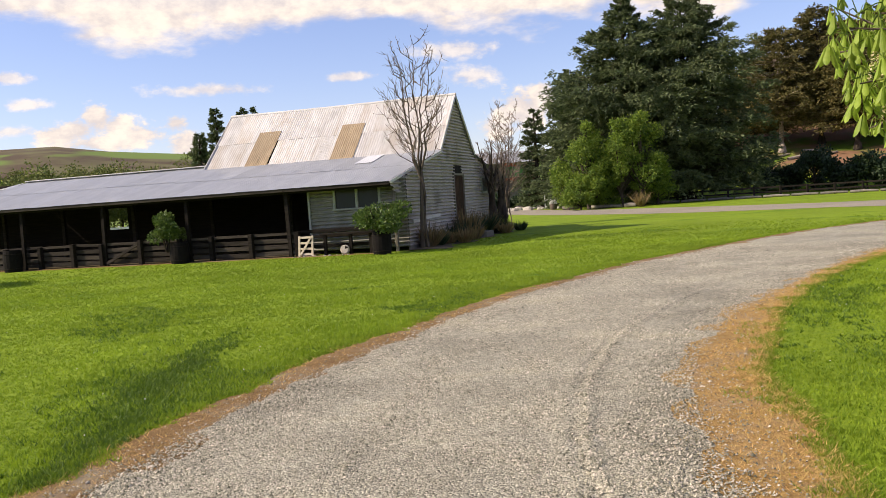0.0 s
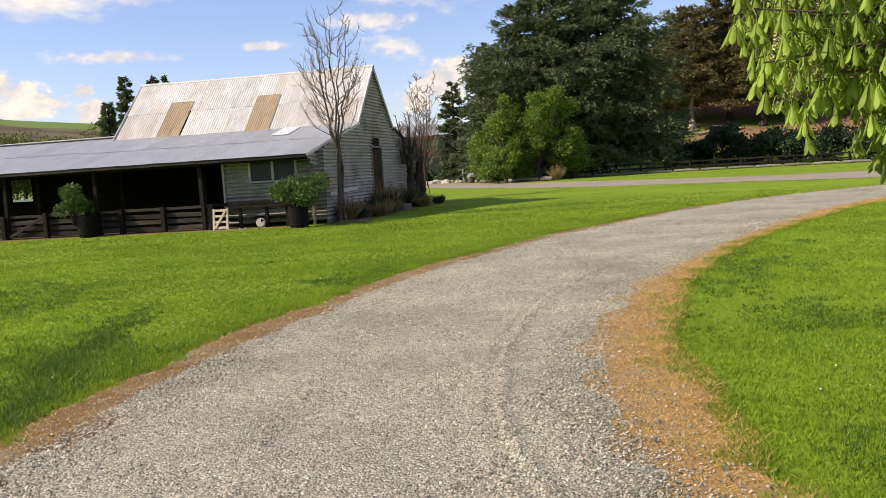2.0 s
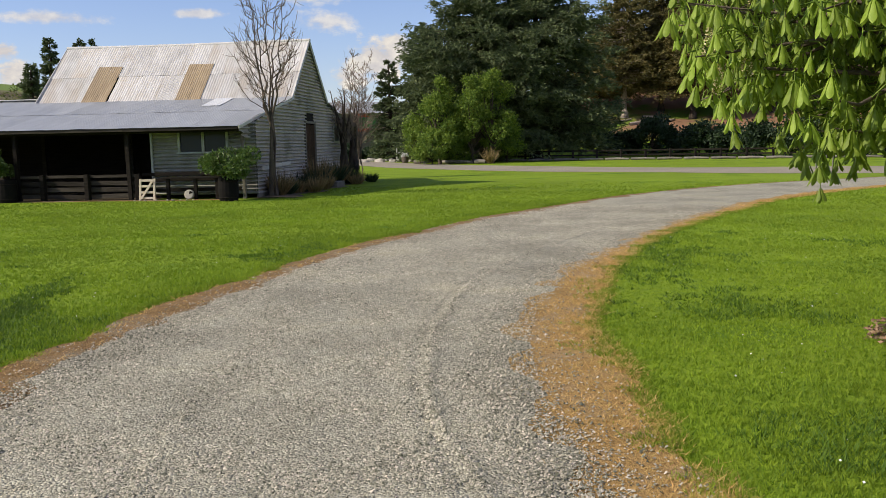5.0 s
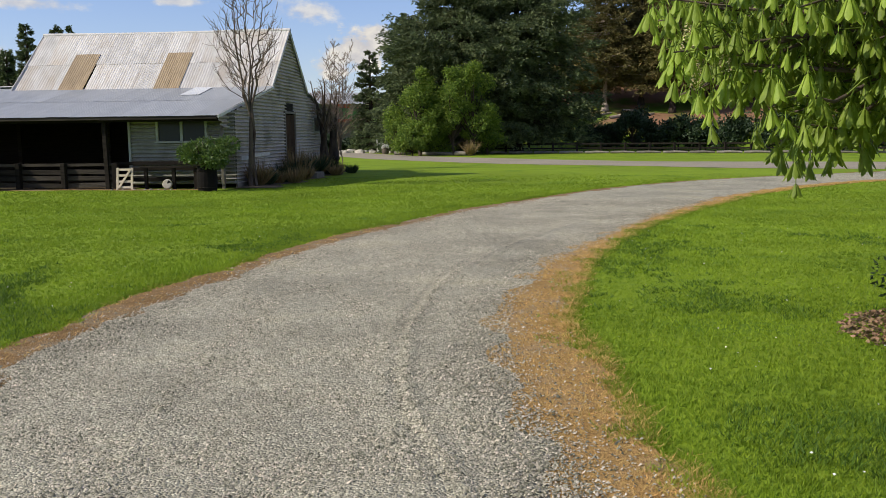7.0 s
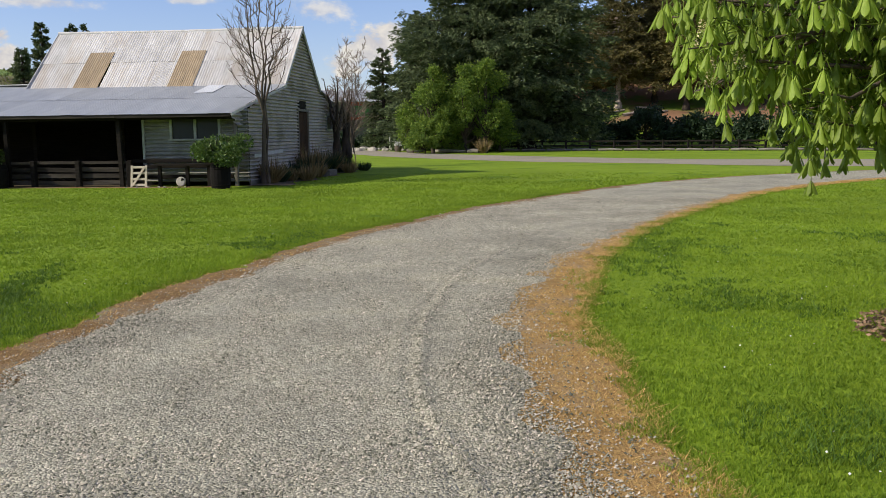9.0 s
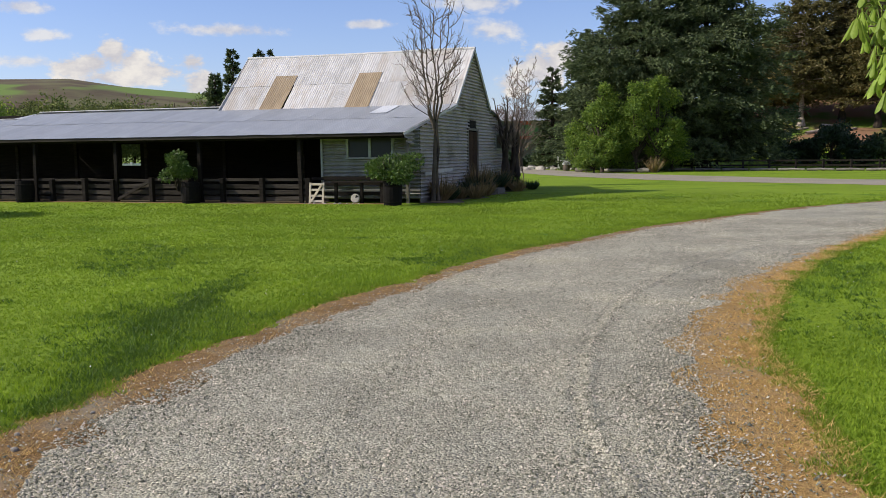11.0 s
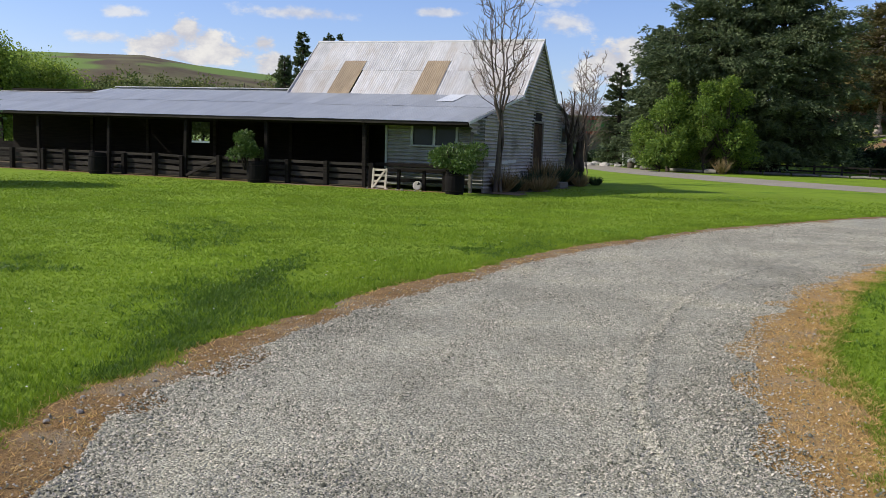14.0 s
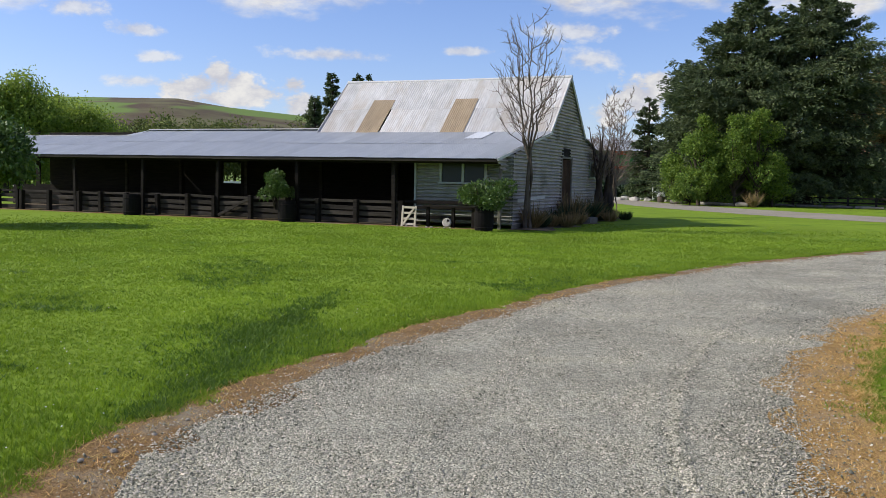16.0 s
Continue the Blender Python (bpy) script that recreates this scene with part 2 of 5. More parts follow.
M["spring_leaf"] = mat("spring_leaf", (0.105, 0.18, 0.02), (0.19, 0.28, 0.042), 0.8, 0.6, 0, None, 0.5, 0.4, island=0.35, coord="World", through_light=0.35)
M["willow_leaf"] = mat("willow_leaf", (0.20, 0.29, 0.04), (0.32, 0.42, 0.07), 0.7, 0.6, 0, None, 0.5, 0.3, island=0.3, coord="World", through_light=0.5)
M["dark_leaf"] = mat("dark_shrub_leaf", (0.016, 0.036, 0.014), (0.04, 0.07, 0.028), 1.2, 0.6, 0, None, 0.5, 0.6, island=0.4, coord="World", through_light=0.15)
M["shrub_leaf"] = mat("glossy_shrub_leaf", (0.06, 0.12, 0.022), (0.13, 0.2, 0.05), 3, 0.45, 0, None, 0.5, 1.2, island=0.4, coord="World", through_light=0.25)
M["far_leaf"] = mat("far_tree_leaf", (0.12, 0.16, 0.04), (0.20, 0.22, 0.07), 0.3, 0.8, 0, None, 0.5, 0.1, island=0.3, coord="World", through_light=0.25)
M["chestnut_leaf"] = mat("chestnut_leaf", (0.205, 0.315, 0.034), (0.345, 0.455, 0.075), 14, 0.5, 0.25, 60, 0.35, 4, rnd=0.25, through_light=0.4)
M["blossom"] = mat("cream_bud", (0.5, 0.42, 0.18), (0.66, 0.6, 0.38), 30, 0.7, 0, None, 0.3, 5, rnd=0.1)
M["straw"] = mat("straw_tussock", (0.20, 0.14, 0.065), (0.32, 0.235, 0.115), 6, 0.9, 0, None, 0.4, 2, island=0.3, coord="World")
M["red"] = mat("red_paint", (0.34, 0.06, 0.025), (0.46, 0.10, 0.035), 5, 0.6, 0.2, None, 0.4, 1)
M["green_paint"] = mat("green_paint", (0.05, 0.17, 0.05), (0.08, 0.24, 0.07), 5, 0.6, 0.2, None, 0.4, 1)
M["white"] = mat("white_paint", (0.66, 0.66, 0.64), (0.78, 0.78, 0.75), 6, 0.6, 0.1, None, 0.3, 2)
M["rock"] = mat("pale_rock", (0.34, 0.31, 0.26), (0.52, 0.48, 0.42), 6, 0.9, 0.6, 12, 0.4, 2, rnd=0.2)
M["bark_chip"] = mat("bark_chips", (0.20, 0.12, 0.07), (0.36, 0.25, 0.16), 30, 0.95, 0.8, 40, 0.4, 2, island=0.35, coord="World")
# dark green for clover, and for shade painted on the lawn with blades
M["clover"] = mat("clover_and_shade_green", (0.065, 0.135, 0.010), (0.11, 0.20, 0.016), 3, 0.6, 0, None, 0.4, 1.0, island=0.35, coord="World", through_light=0.25)
M["rust"] = mat("rusty_brown_timber", (0.035, 0.02, 0.012), (0.075, 0.042, 0.024), 6, 0.9, 0.5, 30, 0.6, 2.0, rnd=0.2)


def glass():
    k = bpy.data.materials.new("dusty_window_glass")
    k.use_nodes = True
    b = k.node_tree.nodes["Principled BSDF"]
    b.inputs["Base Color"].default_value = (0.02, 0.025, 0.03, 1)
    b.inputs["Roughness"].default_value = 0.3
    b.inputs["Specular IOR Level"].default_value = 0.3
    return k


M["glass"] = glass()


def ground_material():
    """Mown lawn nearby, rough pasture and scrub on the hills, a bare bank under the trees."""
    k = mat("pasture", (0.138, 0.218, 0.014), (0.23, 0.325, 0.024), 9, 0.95, 0.9, 45, 0.5, 0.22, coord="World")
    nt = k.node_tree
    N, L = nt.nodes.new, nt.links.new
    b = nt.nodes["Principled BSDF"]
    old = b.inputs["Base Color"].links[0].from_socket
    geo = N("ShaderNodeNewGeometry")

    def noise_at(s, d=5):
        n = N("ShaderNodeTexNoise")
        n.inputs["Scale"].default_value, n.inputs["Detail"].default_value = s, d
        L(geo.outputs["Position"], n.inputs["Vector"])
        return n.outputs[0]

    def rng(v, lo, hi, a=0.0, c=1.0):
        r = N("ShaderNodeMapRange")
        L(v, r.inputs[0])
        r.inputs[1].default_value, r.inputs[2].default_value, r.inputs[3].default_value, r.inputs[4].default_value = lo, hi, a, c
        return r.outputs[0]

    def mixc(f, a, c):
        n = N("ShaderNodeMix")
        n.data_type = "RGBA"
        for i, v in ((0, f), (6, a), (7, c)):
            if isinstance(v, tuple):
                n.inputs[i].default_value = (*v, 1)
            else:
                L(v, n.inputs[i])
        return n.outputs[2]

    col = mixc(rng(noise_at(0.45, 4), 0.55, 0.72), old, (0.085, 0.165, 0.011))
    sep = N("ShaderNodeSeparateXYZ")
    L(geo.outputs["Position"], sep.inputs[0])
    up = N("ShaderNodeMapping")
    up.inputs["Scale"].default_value = (1.0, 0.35, 3.0)
    L(geo.outputs["Position"], up.inputs[0])
    field = N("ShaderNodeTexNoise")
    field.inputs["Scale"].default_value, field.inputs["Detail"].default_value = 0.006, 3
    L(up.outputs[0], field.inputs["Vector"])
    scrub = mixc(rng(noise_at(0.02, 6), 0.4, 0.6), (0.10, 0.072, 0.046), (0.15, 0.14, 0.066))
    pasture = mixc(rng(field.outputs[0], 0.455, 0.485), scrub, (0.15, 0.22, 0.05))
    far = rng(sep.outputs[1], 160, 320)
    col = mixc(far, col, pasture)
    bank = mixc(rng(noise_at(0.14, 4), 0.52, 0.62), (0.26, 0.145, 0.085), (0.11, 0.19, 0.02))
    mm = N("ShaderNodeMath")
    mm.operation = "MULTIPLY"
    L(rng(sep.outputs[2], 1.2, 2.4), mm.inputs[0]), L(rng(sep.outputs[1], 200, 150), mm.inputs[1])
    col = mixc(mm.outputs[0], col, bank)
    L(col, b.inputs["Base Color"])
    return k


M["ground"] = ground_material()

# ---- building helpers ----


def mesh_of(name, verts, faces, material, smooth=False):
    me = bpy.data.meshes.new(name)
    me.from_pydata([tuple(v) for v in verts], [], faces)
    me.materials.append(material)
    if smooth:
        me.polygons.foreach_set("use_smooth", [True] * len(me.polygons))
    me.update()
    return me


def fast_mesh(name, V, F, material):
    """V: n x 3 array, F: m x k array of one polygon size."""
    me = bpy.data.meshes.new(name)
    V, F = np.asarray(V, np.float32), np.asarray(F, np.int32)
    k = F.shape[1]
    me.vertices.add(len(V))
    me.vertices.foreach_set("co", V.ravel())
    me.loops.add(F.size)
    me.loops.foreach_set("vertex_index", F.ravel())
    me.polygons.add(len(F))
    me.polygons.foreach_set("loop_start", np.arange(0, F.size, k, dtype=np.int32))
    me.materials.append(material)
    me.update()
    me.validate()
    return me


def part(name, me, parent, label=""):
    """Links a mesh (or a bmesh with its material) as one object under a thing or a part."""
    ob = new(name, me)
    ob.parent = parent
    if label:
        tagged(ob, label)
    return ob


def thing(name, label, category, m=None, group="", kind="", me=None):
    ob = new(name, me)
    if m is not None:
        ob.matrix_world = m
    return tagged(ob, label, category, group, kind)


def box(name, lo, hi, material, bevel=0.006):
    bm = bmesh.new()
    bmesh.ops.create_cube(bm, size=1.0)
    lo, hi = Vector(lo), Vector(hi)
    for v in bm.verts:
        v.co = Vector(((lo[i] + hi[i]) / 2 + v.co[i] * (hi[i] - lo[i]) for i in range(3)))
    if bevel:
        bmesh.ops.bevel(bm, geom=bm.edges[:], offset=bevel, segments=1, affect="EDGES")
    me = bpy.data.meshes.new(name)
    bm.to_mesh(me)
    bm.free()
    me.materials.append(material)
    return me


def beam(name, a, b, w, h, material, bevel=0.005):
    """A squared timber from a to b."""
    a, b = Vector(a), Vector(b)
    d = b - a
    me = box(name, (-w / 2, -h / 2, 0), (w / 2, h / 2, d.length), material, bevel)
    q = d.to_track_quat("Z", "Y").to_matrix().to_4x4()
    me.transform(Matrix.Translation(a) @ q)
    return me


def tube_data(points, radii, sides=6):
    """A tapered bent tube as vertices and quads."""
    V, F = [], []
    for i, p in enumerate(points):
        p = Vector(p)
        d = Vector(points[min(i + 1, len(points) - 1)]) - Vector(points[max(i - 1, 0)])
        q = d.to_track_quat("Z", "Y")
        for s in range(sides):
            a = 2 * math.pi * s / sides
            V.append(p + q @ Vector((math.cos(a) * radii[i], math.sin(a) * radii[i], 0)))
    for i in range(len(points) - 1):
        for s in range(sides):
            t = (s + 1) % sides
            F.append((i * sides + s, i * sides + t, (i + 1) * sides + t, (i + 1) * sides + s))
    return V, F


def join_data(items):
    V, F = [], []
    for v, f in items:
        o = len(V)
        V += list(v)
        F += [tuple(i + o for i in q) for q in f]
    return V, F


def leaves(name, P, D, size, width, material, rs, fold=0.25):
    """Folded diamond leaves at P along D; size and width are arrays or numbers."""
    P, D = np.asarray(P, float), np.asarray(D, float)
    n = len(P)
    D = D / (np.linalg.norm(D, axis=1, keepdims=True) + 1e-9)
    R = rs.normal(size=(n, 3))
    S = np.cross(D, R)
    S /= np.linalg.norm(S, axis=1, keepdims=True) + 1e-9
    Nn = np.cross(S, D)
    size = np.broadcast_to(size, n)[:, None]
    width = np.broadcast_to(width, n)[:, None]
    mid = P + D * size * 0.45
    V = np.stack([P, mid + S * width * 0.5 + Nn * width * fold, P + D * size, mid - S * width * 0.5 + Nn * width * fold], 1).reshape(-1, 3)
    i = np.arange(n)[:, None] * 4
    F = np.concatenate([i + [[0, 1, 2]], i + [[0, 2, 3]]], 1).reshape(-1, 3)
    return fast_mesh(name, V, F, material)


def spot(az, dist, z=0.0):
    """A place by its bearing in degrees from +y towards +x."""
    return Vector((dist * math.sin(radians(az)), dist * math.cos(radians(az)), z))


# ---- ground ----


def hill_height(x, y):
    r, az = math.hypot(x, y), math.degrees(math.atan2(x, y))
    z = 0.0
    # the bank behind the conifers
    s = min(max((az - 9.5) / 3.5, 0), 1)
    t = min(max((r - 80) / 42, 0), 1)
    z += s * s * (3 - 2 * s) * (t ** 1.25) * 11 * (0.9 + 0.2 * noise.noise((x * 0.04, y * 0.04, 3)))
    # far hills
    if r > 300:
        crest = np.interp(az, [-180, -70, -45, -32, -27, -24, -19, -10, 0, 10, 40, 90, 180], [3.0, 3.6, 4.0, 4.35, 4.5, 4.1, 3.7, 2.6, 2.3, 2.4, 3.4, 3.0, 3.0])
        u = min(max((r - 420) / 700, 0), 1)
        fall = 1 - 0.35 * min(max((r - 1150) / 2000, 0), 1)
        z += (u * u * (3 - 2 * u)) * (1120 * math.tan(radians(crest))) * fall * (1 + 0.10 * noise.noise((x * 0.004, y * 0.004, 1)) * (1 if r < 1000 else 0.15))
    return z


def build_ground():
    rings = [0.0, 2, 4, 7, 10, 14, 20, 28, 38, 50, 62, 72, 78, 82, 86, 90, 94, 98, 103, 108, 114, 121, 130, 145, 170, 210, 270, 340, 420, 490, 560, 630, 700, 780, 860, 950, 1040, 1120, 1300, 1700, 2400, 3600]
    cols = 240
    V, F = [(0, 0, 0)], []
    for r in rings[1:]:
        for c in range(cols):
            a = 2 * math.pi * c / cols
            x, y = r * math.sin(a), r * math.cos(a)
            V.append((x, y, hill_height(x, y)))
    for c in range(cols):
        F.append((0, 1 + (c + 1) % cols, 1 + c))
    for k in range(len(rings) - 2):
        for c in range(cols):
            a, b = 1 + k * cols + c, 1 + k * cols + (c + 1) % cols
            F.append((a, b, b + cols, a + cols))
    ob = new("ground", mesh_of("ground", V, F, M["ground"], True))
    tagged(ob, "mown green lawn running out to pasture and low brown hills", "ground", kind="structure")


build_ground()
LEFT = [(-2.3, -6), (-2.35, -2), (-2.3, 1.5), (-2.3, 3.6), (-2.56, 4.6), (-2.48, 5.4), (-2.21, 6.95), (-1.97, 7.95), (-1.63, 9.0), (-1.2, 10.2), (-0.65, 11.8), (0.1, 13.6), (1.1, 15.45), (2.6, 18.1), (4.1, 20.1), (7.4, 24.3), (11.5, 27.9), (16.2, 30.3), (22.5, 32.6), (31, 34.5), (42, 35)]
GRASS = [(-2.9, -6), (-2.9, -2), (-2.9, 1.5), (-2.95, 4.2), (-3.0, 4.9), (-2.84, 5.4), (-2.8, 6.15), (-2.65, 7.0), (-2.38, 7.75), (-2.17, 8.85), (-1.82, 10.0), (-1.31, 11.1), (-0.7, 12.85), (0.1, 14.6), (1.1, 16.2), (2.45, 18.6), (3.95, 20.5), (7.25, 24.55), (11.4, 28.1), (16.1, 30.5), (22.4, 32.8), (31, 34.7), (42, 35.2)]
RIGHT = [(1.25, -6), (1.2, -2), (1.12, 1.5), (1.12, 3.7), (1.15, 4.5), (1.13, 5.1), (1.24, 5.9), (1.45, 7.2), (1.92, 8.8), (2.7, 10.7), (4.0, 12.95), (5.75, 15.7), (7.8, 18.6), (10.6, 21.9), (13.6, 24.5), (17, 26.6), (23, 28.8), (31, 30.4), (42, 31)]
OUTER = [(1.9, -6), (1.8, -2), (1.7, 1.5), (1.63, 3.5), (1.61, 4.3), (1.7, 5.1), (1.87, 6.2), (1.97, 7.35), (2.55, 9.0), (3.2, 10.8), (4.9, 14.0), (7.25, 17.4), (8.6, 19.0), (10.75, 21.6), (13.7, 24.2), (17.1, 26.3), (23.1, 28.5), (31, 30.1), (42, 30.7)]
# plan line of the shadow streak on the lawn, drawn in dark blades
SHADE_STREAK = [(-3.75, 11.6), (-3.6, 10.4), (-3.43, 8.84), (-3.2, 7.32), (-3.0, 6.33), (-2.86, 5.49), (-2.84, 4.81)]
TRACKS = [[(0.62, 1.5), (0.49, 3.9), (0.38, 5.0), (0.43, 6.1), (0.65, 7.7), (1.3, 10.0), (2.5, 12.6), (4.6, 16.0)], [(-1.0, 1.5), (-1.12, 4.2), (-1.0, 6.2), (-0.62, 8.3), (0.1, 10.6), (1.3, 13.2), (3.2, 16.6)]]


def spline(pts, n):
    """n even steps along a smooth line through plan points."""
    P = np.array([pts[0], *pts, pts[-1]], float)
    out = []
    for i in range(1, len(P) - 2):
        for t in np.linspace(0, 1, 24, endpoint=False):
            a, b, c, d = P[i - 1 : i + 3]
            out.append(0.5 * (2 * b + (c - a) * t + (2 * a - 5 * b + 4 * c - d) * t * t + (3 * b - a - 3 * c + d) * t ** 3))
    out.append(P[-1])
    out = np.array(out)
    s = np.r_[0, np.cumsum(np.hypot(*np.diff(out, axis=0).T))]
    u = np.linspace(0, s[-1], n) ** 1.0
    return np.stack([np.interp(u, s, out[:, k]) for k in (0, 1)], 1)


def wob(x, y, s, seed):
    return noise.noise((x * s, y * s, seed))


def ribbon(name, A, B, cols, z0, z1, material, jitter, seed, crown=0.0):
    """A strip between two lines; its rims wander a little."""
    V, F = [], []
    n = len(A)
    for i in range(n):
        a, b = Vector(A[i]), Vector(B[i])
        w = (b - a).length
        d = (b - a) / max(w, 1e-6)
        a = a + d * jitter * (wob(a.x, a.y, 0.9, seed) + 0.5 * wob(a.x, a.y, 3.1, seed + 3) + 0.35 * wob(a.x, a.y, 9.0, seed + 4))
        b = b + d * jitter * (wob(b.x, b.y, 0.9, seed + 7) + 0.5 * wob(b.x, b.y, 3.1, seed + 9) + 0.35 * wob(b.x, b.y, 9.0, seed + 5))
        for c in range(cols + 1):
            t = c / cols
            p = a.lerp(b, t)
            edge = min(t, 1 - t) * 2
            V.append((p.x, p.y, z0 + (z1 - z0) * min(1, edge * 3) + crown * edge + 0.006 * wob(p.x, p.y, 2.0, seed)))
    for i in range(n - 1):
        for c in range(cols):
            k = i * (cols + 1) + c
            F.append((k, k + 1, k + cols + 2, k + cols + 1))
    return mesh_of(name, V, F, material, True)


LS, RS, OS = spline(LEFT, 900), spline(RIGHT, 900), spline(OUTER, 900)
LO = spline(GRASS, 900)
TRACK_LINES = [spline(t, 160) for t in TRACKS]


def side_of(P, line):
    """Signed distance of plan points to a line: positive to its right as it runs away."""
    out = np.empty(len(P))
    T = np.gradient(line, axis=0)
    T /= np.linalg.norm(T, axis=1, keepdims=True)
    for k in range(0, len(P), 4000):
        q = P[k : k + 4000]
        d2 = ((q[:, None] - line[None]) ** 2).sum(-1)
        i = d2.argmin(1)
        d = q - line[i]
        out[k : k + 4000] = np.sqrt(d2[np.arange(len(q)), i]) * np.sign(d[:, 0] * T[i, 1] - d[:, 1] * T[i, 0])
    return out


def rut_height(P):
    """Shallow wheel ruts with a low ridge of thrown-up gravel beside each."""
    z = np.zeros(len(P))
    for line, deep in zip(TRACK_LINES, (1.0, 0.45)):
        d = side_of(P, line)
        z += 1.7 * deep * (-0.008 * np.exp(-((d / 0.035) ** 2)) + 0.011 * np.exp(-(((d - 0.075) / 0.04) ** 2)) + 0.004 * np.exp(-(((d + 0.09) / 0.05) ** 2)))
    return z


def build_road():
    me = ribbon("road", LS, RS, 90, 0.014, 0.026, M["gravel"], 0.09, 2.0)
    V = np.array([v.co for v in me.vertices])
    V[:, 2] += rut_height(V[:, :2])
    me.vertices.foreach_set("co", V.astype(np.float32).ravel())
    me.update()
    tagged(new("road", me), "curving grey gravel driveway with faint wheel tracks", "driveway", kind="structure")


build_road()
tagged(new("verge_outer", ribbon("verge_outer", RS + np.array([-0.3, 0.18]), OS, 10, 0.012, 0.017, M["verge"], 0.16, 5.0)), "strip of scorched orange grass and dirt beside the gravel", "verge", kind="structure")
tagged(new("verge_inner", ribbon("verge_inner", LO, LS + np.array([0.3, -0.1]), 6, 0.008, 0.014, M["dirt"], 0.10, 8.0)), "narrow brown dirt edge along the gravel", "verge", kind="structure")
LANE_A = [(-6, 86), (-0.5, 72), (2.6, 60.5), (7.9, 49.1), (11.5, 44.5), (14.8, 41.3), (17.9, 37.5), (24.5, 33.6), (30, 32.5)]
LANE_B = [(-1, 90), (3, 79.5), (6, 68), (9.7, 60.4), (13.8, 53.1), (17.3, 48.2), (19.8, 46.4), (28, 42), (34, 37)]
tagged(new("lane", ribbon("lane", spline(LANE_A, 120), spline(LANE_B, 120), 8, 0.01, 0.02, M["lane"], 0.12, 11.0)), "pale gravel farm lane crossing behind the lawn", "lane", kind="structure")

# ---- barn ----
BARN = pose(-6.82, 28.9, 0, 0, 0, -12.8)


def at_barn(u, v, z=0.0):
    return BARN @ Vector((u, v, z))


def corrugated_wall(name, axis, spans, z0, z1, offset, outward, material, pitch=0.118, depth=0.085):
    """Horizontal corrugations on an upright wall, rounded crests over narrow grooves. spans(z) gives the stretches along the wall at a height."""
    seg = 6
    steps = int((z1 - z0) / pitch) * seg
    V, F = [], []
    zs = [z0 + (z1 - z0) * i / steps for i in range(steps + 1)]

    def push(a, z, i):
        o = offset + outward * depth * ((0.0, 0.8, 1.0, 0.85, 0.1, 0.0)[i % seg] - 0.7)
        return (a, o, z) if axis == "u" else (o, a, z)

    for i in range(steps):
        lo, hi = zs[i], zs[i + 1]
        mid = spans((lo + hi) / 2)
        low, top = spans(lo + 1e-4), spans(hi - 1e-4)
        for j, (a0, a1) in enumerate(mid):
            b0, b1 = a0, a1
            if j == 0:
                a0, b0 = low[0][0], top[0][0]
            if j == len(mid) - 1:
                a1, b1 = low[-1][1], top[-1][1]
            k = len(V)
            V += [push(a0, lo, i), push(a1, lo, i), push(b1, hi, i + 1), push(b0, hi, i + 1)]
            F.append((k, k + 1, k + 2, k + 3))
    return mesh_of(name, V, F, material)


def sheet(name, w, length, material, waves=9, amp=0.006, rows=5, seed=1):
    """A corrugated roof sheet: x across, y up the slope, slightly dented."""
    cols = waves * 5
    V, F = [], []
    for r in range(rows + 1):
        for c in range(cols + 1):
            x, y = w * c / cols, length * r / rows
            V.append((x, y, amp * math.sin(2 * math.pi * waves * c / cols) + 0.012 * noise.noise((x * 1.5, y * 1.2, seed))))
    for r in range(rows):
        for c in range(cols):
            k = r * (cols + 1) + c
            F.append((k, k + 1, k + cols + 2, k + cols + 1))
    return mesh_of(name, V, F, material, True)


PEAK_V, PEAK_Z = 7.1, 5.58
FRONT_V, FRONT_Z = 4.67, 3.36
REAR_V, REAR_Z = 9.53, 3.36
END_V, END_Z = 13.0, 2.62
EAVE_V, EAVE_Z = -0.35, 2.25
U0, U1 = -5.9, 3.75
WALL_V = 0.6


def outline(v):
    """The height of the end wall under the roof, across the barn."""
    return float(np.interp(v, [EAVE_V, FRONT_V, PEAK_V, REAR_V, END_V], [EAVE_Z, FRONT_Z, PEAK_Z, REAR_Z, END_Z])) - 0.05


def gable_limits(z):
    vs = np.linspace(WALL_V, END_V, 400)
    ok = [v for v in vs if outline(v) >= z]
    return (ok[0], ok[-1]) if ok else (PEAK_V, PEAK_V)


def cut(a, b, holes):
    out = []
    x = a
    for h0, h1 in sorted(holes):
        if h1 <= a or h0 >= b:
            continue
        out.append((x, max(x, h0)))
        x = h1
    out.append((min(x, b), b))
    return out


DOOR = (6.35, 7.75, 0.45, 2.45)     # v from, v to, z from, z to
TOP = (6.5, 7.5, 2.55, 2.85)
SIDEWIN = (10.7, 11.7, 1.75, 2.4)


def gable_spans(z):
    a, b = gable_limits(z)
    holes = []
    for h in (DOOR, TOP, SIDEWIN):
        if h[2] <= z <= h[3]:
            holes.append((h[0], h[1]))
    full = cut(a, b, [h for h in holes if h[0] < 20])
    return full


